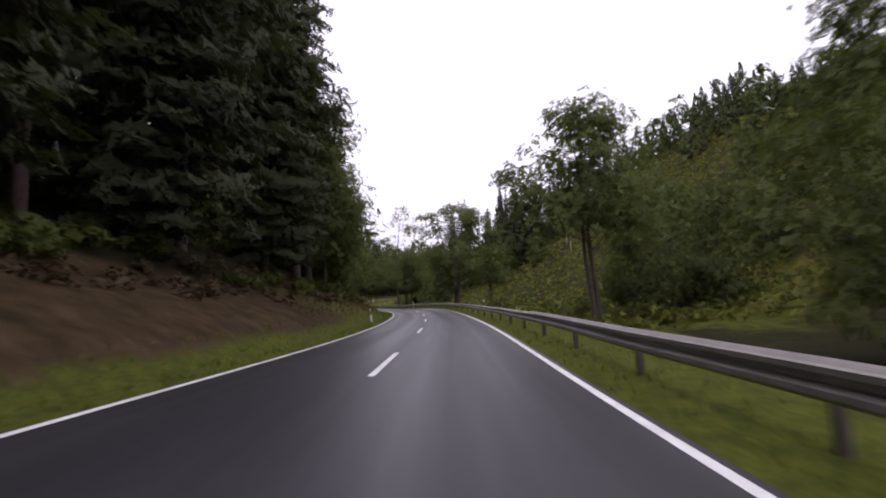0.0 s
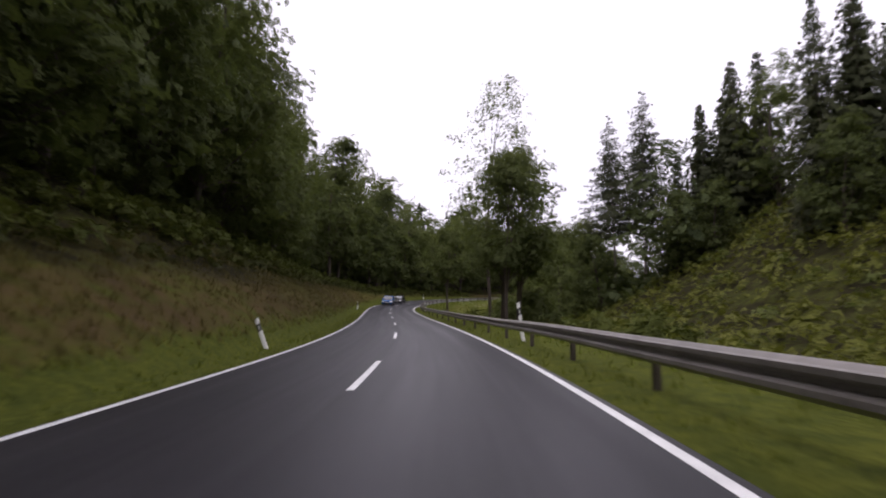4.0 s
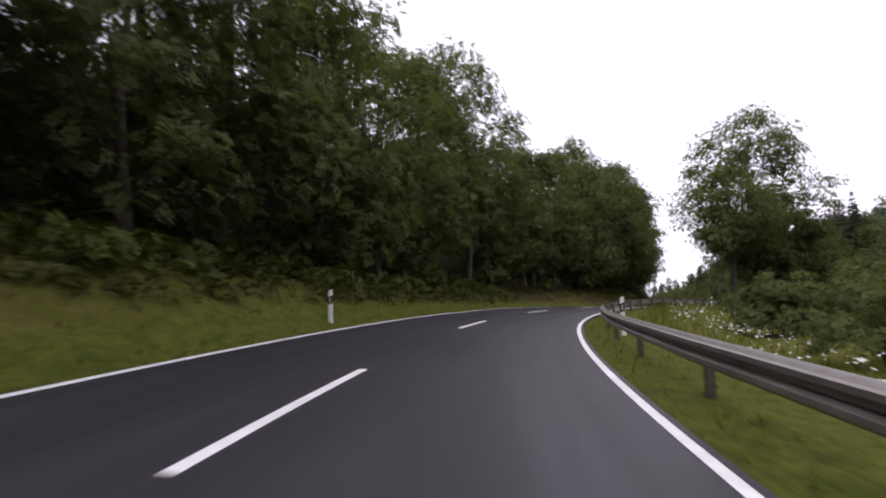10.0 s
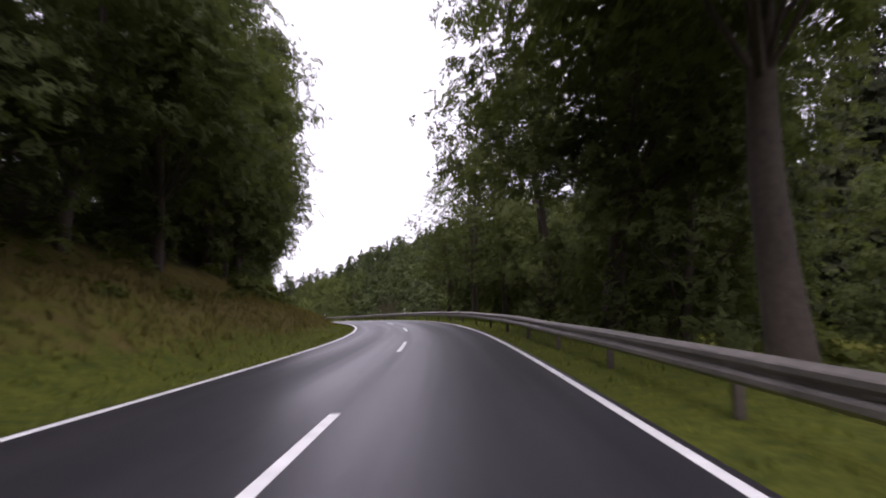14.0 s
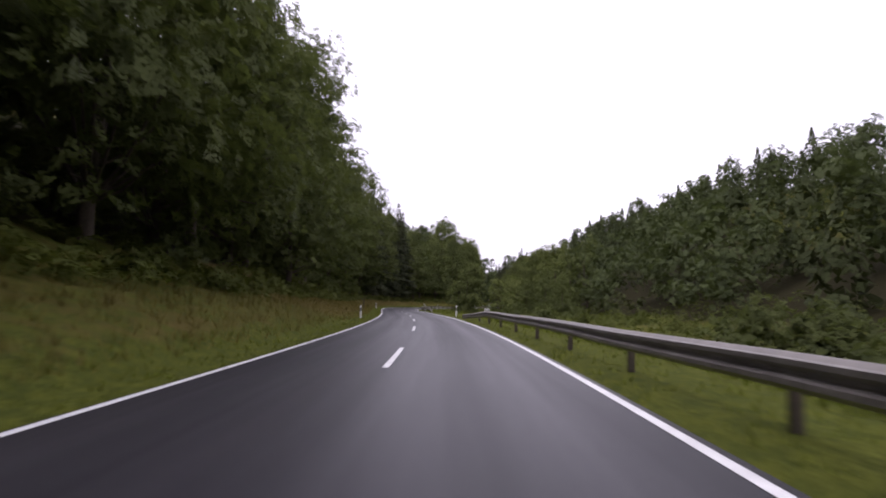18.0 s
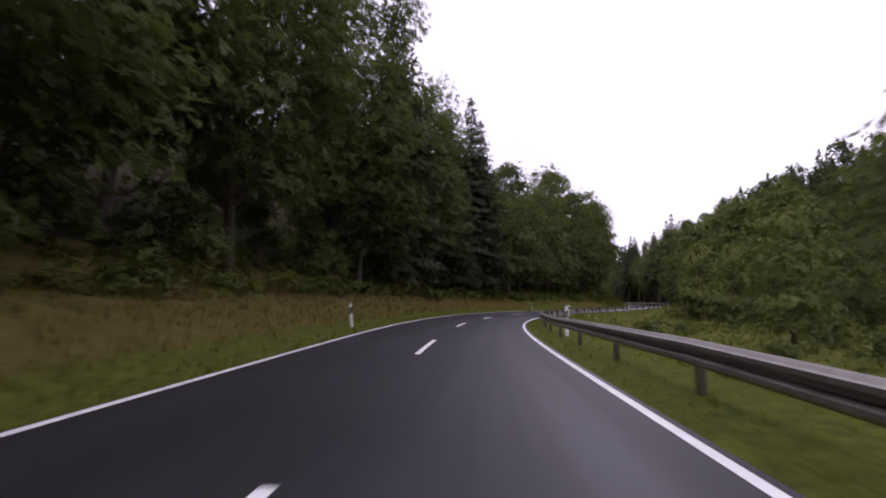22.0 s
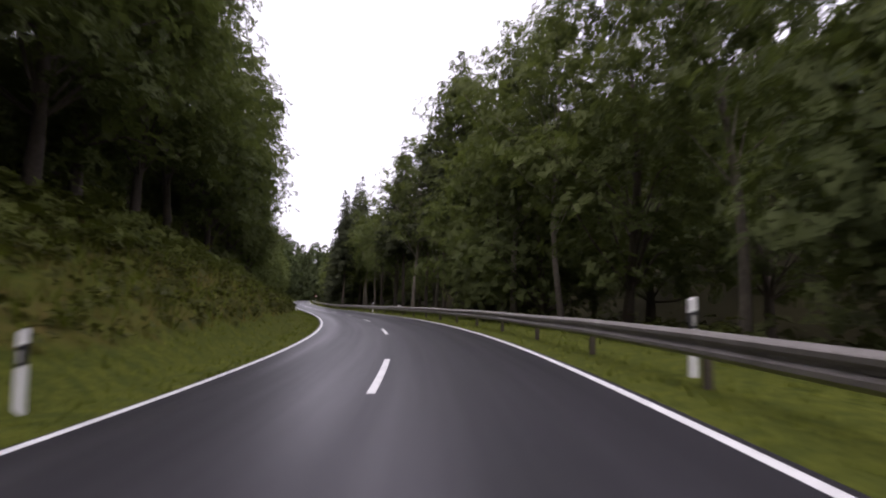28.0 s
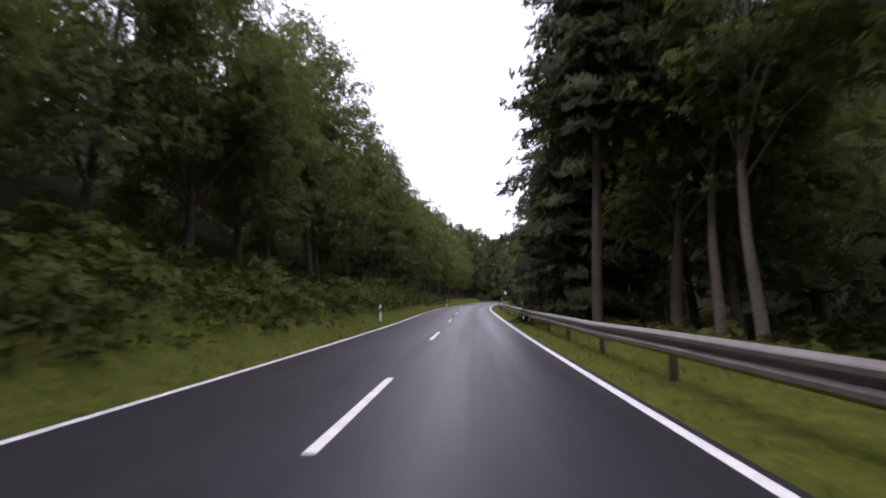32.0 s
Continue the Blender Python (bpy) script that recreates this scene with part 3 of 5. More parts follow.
def broadleaf(seed, high, wide, low, clumps, per, size, trunk, stems=1, leaf=None, bark=None, lean=0.0, gap=0.0, spread=1.15, dome=0.5, fork=0.0):
    """Trunk and crown meshes of a broad-leaved tree. low: where the crown begins, fork: where the stems part, as shares of its height."""
    rng = np.random.default_rng(seed)
    wood = Bits()
    ends = []
    for st in range(stems):
        a = rng.uniform(0, 6.28)
        foot = np.array([math.cos(a), math.sin(a), 0]) * (0.25 * (stems > 1 and not fork))
        away = np.array([math.cos(a), math.sin(a), 0]) * (0.09 if stems > 1 else 0.03) * high + np.array([lean * high, 0, 0])
        path = []
        for k in range(9):
            u = k / 8
            part_u = max(0.0, (u - fork) / (1 - fork))
            path.append(foot + away * part_u ** 1.1 + np.array([math.sin(u * 5 + a * (not fork)) * 0.02, math.cos(u * 4 + a * (not fork)) * 0.02, 0]) * high + np.array([0, 0, u * high * 0.86 - 0.6 * (k == 0)]))
        path = np.array(path)
        radii = [trunk * (1.25 if k == 0 else 1) * (1 - 0.94 * k / 8) for k in range(9)]
        wood.add(*tube(path, radii, 7))
        ends.append(path)
    blobs = []
    for c in range(clumps):
        u = low + (1 - low) * (rng.uniform(0, 1) ** 0.85 if c % 4 else rng.uniform(0, 0.35))
        v = (u - low) / (1 - low)
        taper = math.sin(math.pi * min(1, 0.12 + 0.88 * v) ** 0.75) ** 0.6 if v < 0.98 else 0.25
        round_top = math.sqrt(max(0.0, 1 - (max(0.0, v - 0.4) / 0.64) ** 2)) * min(1.0, 0.6 + 1.2 * v)
        shape = taper * (1 - dome) + round_top * dome
        a = rng.uniform(0, 6.28)
        path = ends[c % stems]
        stem = np.array([np.interp(min(u, 0.86), np.linspace(0, 0.86, 9), path[:, k]) for k in range(3)])
        side = wide * shape * (rng.uniform(0.35, 1.0) ** 0.5) * (0.8 + 0.3 * math.sin(a * 3 + seed + u * 9))
        end = stem + np.array([math.cos(a) * side, math.sin(a) * side, rng.uniform(-0.03, 0.03) * high + max(0, u - 0.86) * high])
        if rng.uniform() < gap:
            continue
        if side > wide * 0.3 and c % max(2, clumps // 18) == 0:
            start = np.array([np.interp(max(0.08, low * 0.72, u * 0.86 - 0.10 - 0.08 * (c % 3)), np.linspace(0, 0.86, 9), path[:, k]) for k in range(3)])
            middle = (start + end) / 2 + np.array([0, 0, 0.05 * high * rng.uniform(-0.5, 1)])
            wood.add(*tube([start, middle, end], [trunk * 0.33 * (1 - u * 0.6), trunk * 0.2 * (1 - u * 0.6), 0.015], 4))
        blobs.append((end, (math.cos(a), math.sin(a), 0.2)))
    pts, nrm = crown_points(rng, blobs, spread, per)
    keep = pts[:, 2] > 0.25
    v, f, n = leaves(pts[keep], nrm[keep], size, rng)
    return wood.mesh("trunk", bark or M_BARK, True), mesh_of("crown", v, f, leaf or M_LEAF, normals=n)


def spruce(seed, high, wide, low, whorls, droop=0.35, trunk=0.2, gap=0.0, fine=False, needle=0.36, bark=None):
    """A conifer: whorls of drooping boughs that shorten evenly to the tip."""
    rng = np.random.default_rng(seed)
    wood = Bits()
    path = np.array([[math.sin(k) * 0.05, math.cos(k * 1.3) * 0.05, high * k / 8 - 0.6 * (k == 0)] for k in range(9)])
    wood.add(*tube(path, [trunk * (1 - 0.93 * k / 8) for k in range(9)], 7))
    P, N, Z = [], [], []
    for k in range(whorls):
        u = low + (1 - low) * (k + rng.uniform(0, 0.6)) / whorls
        v = (u - low) / (1 - low)
        length = wide * (1 - v) ** 0.85 * min(1, 0.7 + 2 * v) * rng.uniform(0.85, 1.1) + 0.22
        count = 7 if v < 0.7 else 5
        for b in range(count):
            if rng.uniform() < gap:
                continue
            a = 6.28 * b / count + rng.uniform(-0.3, 0.3) + k
            out = np.array([math.cos(a), math.sin(a), 0])
            across = np.array([-out[1], out[0], 0])
            ln = length * rng.uniform(0.75, 1.12)
            z0 = (u + rng.uniform(-0.5, 0.5) * (1 - low) / whorls) * high
            steps = max(2, int(ln / (0.36 if fine else 0.75)))
            for q in range(steps):
                t = (q + 0.8) / steps
                p = out * ln * t + np.array([0, 0, z0 - droop * ln * t ** 1.3 + 0.10 * ln * t ** 3])
                for side in (((-1, -0.45, 0.45, 1) if fine else (-0.8, 0, 0.8)) if t < 0.9 and ln > 0.7 else (-0.5, 0.5)):
                    off = across * side * (0.30 * ln * (1.1 - t) + 0.12) * rng.uniform(0.5, 1.2)
                    P.append(p + off + np.array([0, 0, -0.15 * abs(side) - 0.15 * rng.uniform()]))
                    N.append(np.array([0, 0, 0.8]) + out * 0.9)
                    Z.append((needle if fine else 0.66) * min(1.0, 0.5 + 0.22 * ln))
            if b % 3 == 0 and ln > 0.9:
                wood.add(*tube([[0, 0, u * high], out * ln * 0.55 + np.array([0, 0, u * high - droop * ln * 0.3])], [0.035, 0.012], 3))
    P, N = np.array(P), np.array(N)
    v, f, n = leaves(P, N, Z, rng, 2.0 if fine else 1.5, -0.3)
    return wood.mesh("trunk", bark or M_BARK, True), mesh_of("crown", v, f, M_NEEDLE, normals=n)


def bush_mesh(seed, wide, high, clumps, per, size, leaf):
    rng = np.random.default_rng(seed)
    blobs = []
    for c in range(clumps):
        a, r = rng.uniform(0, 6.28), wide * rng.uniform(0, 1) ** 0.6
        top = high * (1 - 0.75 * (r / wide) ** 2) * rng.uniform(0.35, 1.0)
        blobs.append((np.array([math.cos(a) * r, math.sin(a) * r, top]), (math.cos(a), math.sin(a), 0.5)))
    pts, nrm = crown_points(rng, blobs, wide * 0.34, per, 0.75)
    pts[:, 2] = np.abs(pts[:, 2])
    v, f, n = leaves(pts, nrm, size, rng)
    wood = Bits()
    for c, _ in blobs[::5]:
        wood.add(*tube([(0, 0, -0.2), (c[0] * 0.45, c[1] * 0.45, c[2] * 0.6), c], [0.03, 0.02, 0.008], 3))
    return wood.mesh("stem", M_BARK), mesh_of("foliage", v, f, leaf, normals=n)


KINDS = {}


def kind_of(key, meshes, name, label, category, parts):
    KINDS[key] = (meshes, name, label, category, parts)


TREE_PARTS, BUSH_PARTS = ("trunk", "crown"), ("stem", "foliage")
for key, seed, high, wide, low, count, per, size in (("oak", 11, 15, 4.7, 0.10, 150, 27, 0.41), ("beech", 12, 17, 4.4, 0.17, 150, 27, 0.41),
                                                      ("ash", 13, 13, 4.1, 0.08, 130, 26, 0.40), ("hornbeam", 14, 19, 4.8, 0.17, 160, 27, 0.42)):
    kind_of(key, broadleaf(seed, high, wide, low, count, per, size, 0.16 + high * 0.003, spread=1.4), "broadleaf_tree",
            "broad-leaved tree with dense dark green crown on the wooded bank", "tree", TREE_PARTS)
for key, seed, high, wide, low in (("oak_back", 15, 17, 4.8, 0.15), ("beech_back", 16, 19, 4.6, 0.2)):
    kind_of(key, broadleaf(seed, high, wide, low, 90, 10, 0.75, 0.28, spread=1.5), "broadleaf_tree",
            "broad-leaved tree standing deeper in the wood", "tree", TREE_PARTS)
kind_of("tall", broadleaf(21, 16, 4.6, 0.34, 95, 38, 0.32, 0.22, gap=0.12, bark=M_BARK), "broadleaf_tree",
        "tall roadside tree with visible trunk and open green crown", "tree", TREE_PARTS)
kind_of("pale", broadleaf(26, 17, 4.2, 0.42, 70, 22, 0.44, 0.19, gap=0.12, bark=M_BARK_PALE, lean=0.03), "broadleaf_tree",
        "slim tree with pale leaning trunk behind the guard rail", "tree", TREE_PARTS)
kind_of("round", broadleaf(22, 16, 5.6, 0.14, 190, 40, 0.38, 0.34, stems=2), "broadleaf_tree",
        "large round-crowned broad-leaved tree behind the guard rail", "tree", TREE_PARTS)
kind_of("grand", broadleaf(28, 19, 6.6, 0.24, 290, 44, 0.34, 0.30, stems=2, spread=1.5, dome=0.95, fork=0.15), "broadleaf_tree",
        "big old broad-leaved tree with forked trunk and round crown", "tree", TREE_PARTS)
kind_of("dome", broadleaf(29, 14.2, 5.4, 0.42, 240, 36, 0.30, 0.30, spread=1.4, dome=0.95), "broadleaf_tree",
        "dense dome-shaped broad-leaved tree with bare lower trunk", "tree", TREE_PARTS)
kind_of("mop", broadleaf(27, 10.1, 2.75, 0.45, 120, 30, 0.29, 0.14, spread=0.9, dome=0.8), "broadleaf_tree",
        "single tree with bare trunk and compact round crown", "tree", TREE_PARTS)
kind_of("alder", broadleaf(23, 14, 2.6, 0.20, 70, 16, 0.26, 0.12, stems=2, gap=0.15, spread=0.9), "alder_tree",
        "slender twin-stemmed tree with sparse small leaves", "tree", TREE_PARTS)
kind_of("leaning", broadleaf(24, 11, 4.0, 0.42, 110, 32, 0.34, 0.14, stems=2, lean=0.07), "broadleaf_tree",
        "small leaning tree with dark forked trunk", "tree", TREE_PARTS)
kind_of("alder_round", broadleaf(35, 9.4, 2.9, 0.05, 190, 34, 0.28, 0.12, spread=1.0, dome=0.6), "broadleaf_tree",
        "dense dark tree with low branches in the meadow", "tree", TREE_PARTS)
kind_of("aspen", broadleaf(36, 24, 4.9, 0.34, 180, 22, 0.25, 0.19, stems=2, gap=0.12, spread=1.2, dome=0.3, fork=0.22), "aspen_tree",
        "tall forked tree with thin airy crown beside the road", "tree", TREE_PARTS)
kind_of("grove", broadleaf(37, 12.5, 3.1, 0.34, 130, 36, 0.27, 0.13, stems=2, spread=1.05, dome=0.6), "broadleaf_tree",
        "dark-stemmed tree with dense crown in a roadside group", "tree", TREE_PARTS)
kind_of("spreading", broadleaf(38, 13.2, 6.2, 0.32, 120, 52, 0.33, 0.34, gap=0.04, spread=1.3, dome=0.75, lean=-0.03), "broadleaf_tree",
        "spreading old tree with lumpy crown behind the guard rail", "tree", TREE_PARTS)
kind_of("open_oak", broadleaf(39, 13, 4.4, 0.27, 130, 26, 0.25, 0.20, gap=0.05, spread=1.0, dome=0.6), "broadleaf_tree",
        "open-crowned oak with dark trunk behind the guard rail", "tree", TREE_PARTS)
kind_of("young", broadleaf(25, 7.5, 2.6, 0.12, 60, 18, 0.40, 0.09, stems=2, leaf=M_LEAF_FRESH), "young_tree",
        "young bright green tree in the valley", "tree", TREE_PARTS)
kind_of("spruce", spruce(31, 20, 4.4, 0.05, 40, fine=True), "spruce_tree", "dark green spruce with drooping branches", "spruce", TREE_PARTS)
kind_of("spruce_bare", spruce(32, 23, 3.8, 0.36, 32, gap=0.2, trunk=0.22, fine=True), "spruce_tree", "tall spruce with bare lower trunk", "spruce", TREE_PARTS)
kind_of("spruce_slope", spruce(34, 20, 4.2, 0.05, 32), "spruce_tree", "dark green spruce high on the slope", "spruce", TREE_PARTS)
kind_of("larch", spruce(33, 29, 5.6, 0.40, 30, 0.12, 0.24, 0.12, True, 0.30, M_BARK_PALE), "larch_tree", "thin open conifer with straight pale trunk", "larch", TREE_PARTS)
kind_of("hazel", bush_mesh(44, 1.9, 2.9, 28, 18, 0.36, M_LEAF), "bush", "dark green undergrowth bush at the wood's edge", "bush", BUSH_PARTS)
kind_of("bush", bush_mesh(41, 1.5, 1.7, 28, 20, 0.27, M_BRAMBLE), "bush", "leafy green bush beside the road", "bush", BUSH_PARTS)
kind_of("bush_tall", bush_mesh(42, 1.9, 3.0, 38, 24, 0.30, M_LEAF), "bush", "tall green bush in the valley", "bush", BUSH_PARTS)
kind_of("bramble", bush_mesh(43, 1.3, 0.9, 22, 12, 0.27, M_BRAMBLE), "bramble", "low green bramble thicket on the bank", "bramble", BUSH_PARTS)

for key, label in (("oak", "light green broad-leaved tree at the foot of the valley side"), ("ash", "light green broad-leaved tree with low branches"),
                   ("beech", "light green broad-leaved tree beside the road"), ("tall", "light green tree with bare lower trunk behind the guard rail")):
    light = KINDS[key][0][1].copy()
    light.materials[0] = M_LEAF_FRESH
    kind_of(key + "_light", (KINDS[key][0][0], light), "broadleaf_tree", label, "tree", TREE_PARTS)


def plant(key, s, w, scale=1.0, turn=None, rng=random, tall=1.0, lift=0.0):
    meshes, name, label, category, parts = KINDS[key]
    turn = rng.uniform(0, 6.28) if turn is None else turn
    m = Matrix.Translation(place(s, w, lift)) @ Euler((rng.uniform(-0.03, 0.03), rng.uniform(-0.03, 0.03), turn)).to_matrix().to_4x4()
    ob = empty(name, label, category, group=category + "s of the valley")
    for me, pn in zip(meshes, parts):
        part(pn, me, None, ob)
    ob.matrix_basis = m @ Matrix.Diagonal((scale, scale, scale * tall, 1))
    return ob


grow = random.Random(7)
# the wooded bank on the left of the road: two rows of single trees
FOREST_KIND = [(-60, "spruce_bare spruce spruce_bare"), (40, "oak ash beech"), (205, "hornbeam beech oak"), (330, "hornbeam oak beech"),
               (405, "spruce hornbeam spruce"), (425, "beech oak ash"), (480, "hornbeam beech hornbeam"), (700, "oak")]


def forest_kind(s):
    names = [k for f, k in FOREST_KIND if f <= s][-1].split()
    if s < -5 or s > 640:
        names = ["oak_back", "beech_back"]
    return grow.choice(names)


def edge_of_wood(s):
    """How far left of the centre line the wood begins."""
    return by(s, [(-60, 10.5), (30, 10.5), (46, 9.2), (66, 8.9), (100, 12.5), (140, 12), (170, 9.3), (200, 8.3), (225, 8.2), (245, 8.5), (262, 9.8), (280, 10.5), (330, 10.5),
                  (390, 9.5), (430, 8.8), (470, 9.5), (500, 11), (540, 10), (565, 9.0), (600, 9.2), (700, 9.2)])


TREE_SIZE = [(-30, 1.3), (42, 1.35), (55, 1.15), (80, 1.15), (104, 1.25), (122, 1.16), (142, 1.15), (158, 1.17), (168, 1.26), (178, 1.3), (193, 1.22), (204, 0.92), (222, 0.86), (232, 0.9), (240, 0.93), (262, 1.15), (300, 1.25), (322, 1.3), (334, 1.2), (350, 1.18),
             (366, 1.24), (398, 1.28), (425, 1.0), (455, 1.06), (480, 1.08), (500, 1.15), (540, 1.08), (556, 1.0), (575, 0.9), (640, 0.86), (760, 0.9)]
s = -30.0
while s < 745:
    big = float(by(s, TREE_SIZE)) * grow.uniform(0.85, 1.08)
    plant(forest_kind(s), s + grow.uniform(-1, 1), -(edge_of_wood(s) + grow.uniform(0, 1.8)), big, rng=grow, tall=grow.uniform(0.9, 1.08))
    s += grow.uniform(4.3, 6.0)
s = -30.0
while s < 740:
    big = float(by(s, TREE_SIZE)) * grow.uniform(0.9, 1.1)
    key = grow.choice(["spruce_slope", "spruce_bare"]) if s < 38 or 405 < s < 425 else grow.choice(["oak_back", "beech_back"])
    plant(key, s, -(edge_of_wood(s) + 6.5 + grow.uniform(0, 3)), big, rng=grow, tall=grow.uniform(0.95, 1.15))
    s += grow.uniform(7.0, 10)
s = -25.0
while s < 640:
    plant("hazel", s, -(edge_of_wood(s) + grow.uniform(0.5, 3.5)), grow.uniform(0.8, 1.3), rng=grow, lift=-0.1)
    s += grow.uniform(3.2, 5.5) if 30 < s < 500 and not 148 < s < 262 else grow.uniform(8, 13)


# single trees and groups on the right
RIGHT_TREES = (
    # by the start: wood's edge and two single trees before the clearing
    ("leaning", 24.5, 9.1, 1.12), ("spreading", 64, 5.9, 1.0), ("leaning", 69, 12, 0.85), ("round", 4, 15, 0.75), ("oak", 12, 18, 0.58), ("ash", -3, 12, 0.9), ("oak", 30.5, 13.5, 0.62), ("ash", 37.5, 16, 0.6), ("ash", 34, 19, 0.7), ("oak", 22, 22, 0.62),
    ("beech", 14, 25, 0.55), ("ash", 30, 19, 0.65), ("oak", 37, 27, 0.62), ("ash", 8, 11.5, 0.7), ("oak_back", 28, 30, 0.6), ("oak_back", 6, 24, 0.6),
    # group before the long bend
    ("aspen", 120, 9.0, 1.0), ("grove", 107, 7.2, 1.0), ("grove", 101.8, 6.9, 0.86), ("grove", 104.6, 8.6, 0.95), ("hazel", 104.8, 9.8, 1.0), ("hazel", 109, 10.4, 1.1), ("hazel", 112, 9.2, 0.9), ("larch", 131.5, 30.0, 1.0),
    ("larch", 138.5, 29.0, 0.96), ("spruce_slope", 126.3, 32.1, 0.75), ("spruce_slope", 126.6, 35.1, 0.92), ("spruce_slope", 126.8, 37.4, 1.08), ("spruce_slope", 127.6, 41.3, 1.1), ("spruce_slope", 130, 39, 1.1), ("spruce_slope", 124, 37, 0.95), ("spruce_slope", 123, 33, 0.8), ("spruce_slope", 133, 43, 1.1), ("oak", 122, 29.5, 0.62), ("ash", 118, 31, 0.6),
    ("spruce_slope", 138, 36, 0.9), ("oak", 143, 34, 0.8), ("oak_back", 146, 40, 1.0), ("oak_back", 120, 38, 0.9), ("spruce_slope", 100, 45, 0.58), ("spruce_slope", 107, 49, 0.61),
    ("spruce_slope", 112, 46, 0.64), ("spruce_slope", 116, 52, 0.64), ("spruce_slope", 123, 51, 0.64), ("spruce_slope", 96, 51, 0.46), ("spruce_slope", 104, 42, 0.49), ("spruce_slope", 90, 48, 0.41), ("spruce_slope", 94, 44, 0.46), ("spruce_slope", 98, 48, 0.52), ("spruce_slope", 103, 52, 0.58), ("spruce_slope", 109, 43, 0.52), ("spruce_slope", 114, 49, 0.58), ("spruce_slope", 119, 48, 0.61), ("spruce_slope", 120, 42, 0.55), ("ash", 92, 30, 0.5), ("ash", 100, 28, 0.6), ("oak_back", 138, 44, 0.8), ("spruce_slope", 101.9, 31.7, 0.82), ("spruce_slope", 101.2, 35, 0.72), ("spruce_slope", 100.7, 38.4, 0.6), ("spruce_slope", 103, 29.5, 0.86), ("spruce_slope", 104, 33.5, 0.74), ("mop", 132.5, 6.8, 1.0), ("young", 124, 18, 1.0), ("young", 138, 18, 0.9), ("oak", 135.2, 21.5, 0.78), ("ash", 141, 24.6, 1.0), ("round", 132, 25, 0.62),
    # clump inside the bend and behind it
    ("dome", 238.4, 6.2, 1.06), ("grand", 248.2, 6.6, 1.22), ("young", 232, 12.5, 0.62), ("young", 227, 15, 0.6), ("young", 236, 16.5, 0.75), ("ash", 243, 19, 0.5), ("round", 254, 12.0, 0.95), ("ash", 247, 8.6, 0.95), ("oak", 258, 13, 0.85), ("round", 265, 10, 1.1), ("alder", 266, 6.6, 1.1), ("alder", 271, 7.2, 1.15), ("tall", 275, 7.8, 1.0), ("beech", 248, 19, 0.6), ("oak", 256, 24, 0.65),
    ("hornbeam", 271, 17, 0.75), ("spruce_slope", 277.8, 30, 0.9), ("spruce_slope", 277.5, 35, 1.05), ("spruce_slope", 274, 38, 1.15), ("spruce_slope", 277, 44, 1.25), ("spruce_slope", 268, 40, 1.2), ("spruce_slope", 271, 33, 1.0), ("spruce_slope", 283, 46, 1.9), ("spruce_slope", 276, 43, 1.75), ("spruce_slope", 270, 50, 2.0), ("spruce_slope", 262, 44, 1.8),
    ("spruce_slope", 290, 50, 1.9), ("spruce_slope", 255, 50, 2.0), ("spruce_slope", 247, 47, 1.7), ("oak", 278, 11, 1.05), ("open_oak", 281, 7.3, 1.0), ("ash", 288, 13, 0.65), ("oak", 280, 15, 0.8), ("spruce_slope", 300, 48, 1.9), ("spruce_slope", 308, 52, 1.9), ("spruce_slope", 296, 55, 2.1), ("spruce_slope", 286, 56, 2.1), ("spruce_slope", 262, 57, 2.2), ("spruce_slope", 275, 58, 2.2), ("spruce_slope", 249, 56, 2.0),
    ("spruce_bare", 324, 39.5, 1.0), ("spruce_bare", 322.5, 42, 1.2), ("spruce_bare", 324.5, 44, 1.3), ("spruce_bare", 321, 46, 1.35), ("spruce_bare", 326, 41, 1.1), ("spruce_bare", 319, 43, 1.2), ("spruce_bare", 327, 47, 1.3), ("young", 316, 24, 1.0), ("young", 308, 22, 0.9), ("young", 322, 28, 1.0), ("ash", 330, 38, 0.8), ("oak", 326, 44, 0.9), ("spruce_bare", 294, 20, 0.8), ("spruce_bare", 299, 23, 0.85), ("spruce_bare", 303, 27, 0.85),
    ("oak", 300, 30, 0.8), ("oak_back", 296, 34, 0.8),
    # valley
    ("alder_round", 372.3, 9.5, 0.88), ("young", 402, 18, 1.0), ("ash", 434, 22, 0.7), ("ash_light", 443, 18, 0.75), ("ash", 428, 27, 0.7), ("oak", 438, 30, 0.7), ("oak", 449, 24, 0.8), ("ash", 420, 31, 0.7),
    # the wood that closes in on the right
    ("ash_light", 456, 13, 0.85), ("oak_light", 462, 24, 1.3), ("beech_light", 467, 11.5, 0.85), ("oak_light", 470, 18, 1.25), ("round", 476, 17, 1.15), ("oak_light", 484, 12, 1.2), ("oak_back", 474, 26, 1.2), ("oak_back", 466, 32, 1.2),
    ("spruce", 612, 9, 1.1), ("spruce", 579, 6.9, 1.12), ("spruce_bare", 594, 10.5, 1.2), ("pale", 569.5, 9.0, 0.95), ("pale", 572, 10.6, 0.9), ("spruce_bare", 577, 9.5, 1.1), ("spruce", 592, 10, 1.1), ("pale", 533, 8.2, 1.1),
    ("pale", 508, 8.6, 1.1), ("spruce", 420, -9.2, 0.95), ("spruce", 427, -9.0, 1.2), ("spruce", 431, -9.6, 1.1), ("oak", 513, 11, 1.2), ("beech", 521, 10.5, 1.2), ("tall", 549, 9.6, 1.15), ("spruce_bare", 570.5, 5.3, 0.84), ("tall_light", 571, 8.3, 0.95), ("tall_light", 576, 10.5, 0.9))
for key, s, w, scale in RIGHT_TREES:
    plant(key, s, w, scale, heading(s) - 0.3 if key == "leaning" else None, rng=grow)
s = 486.0
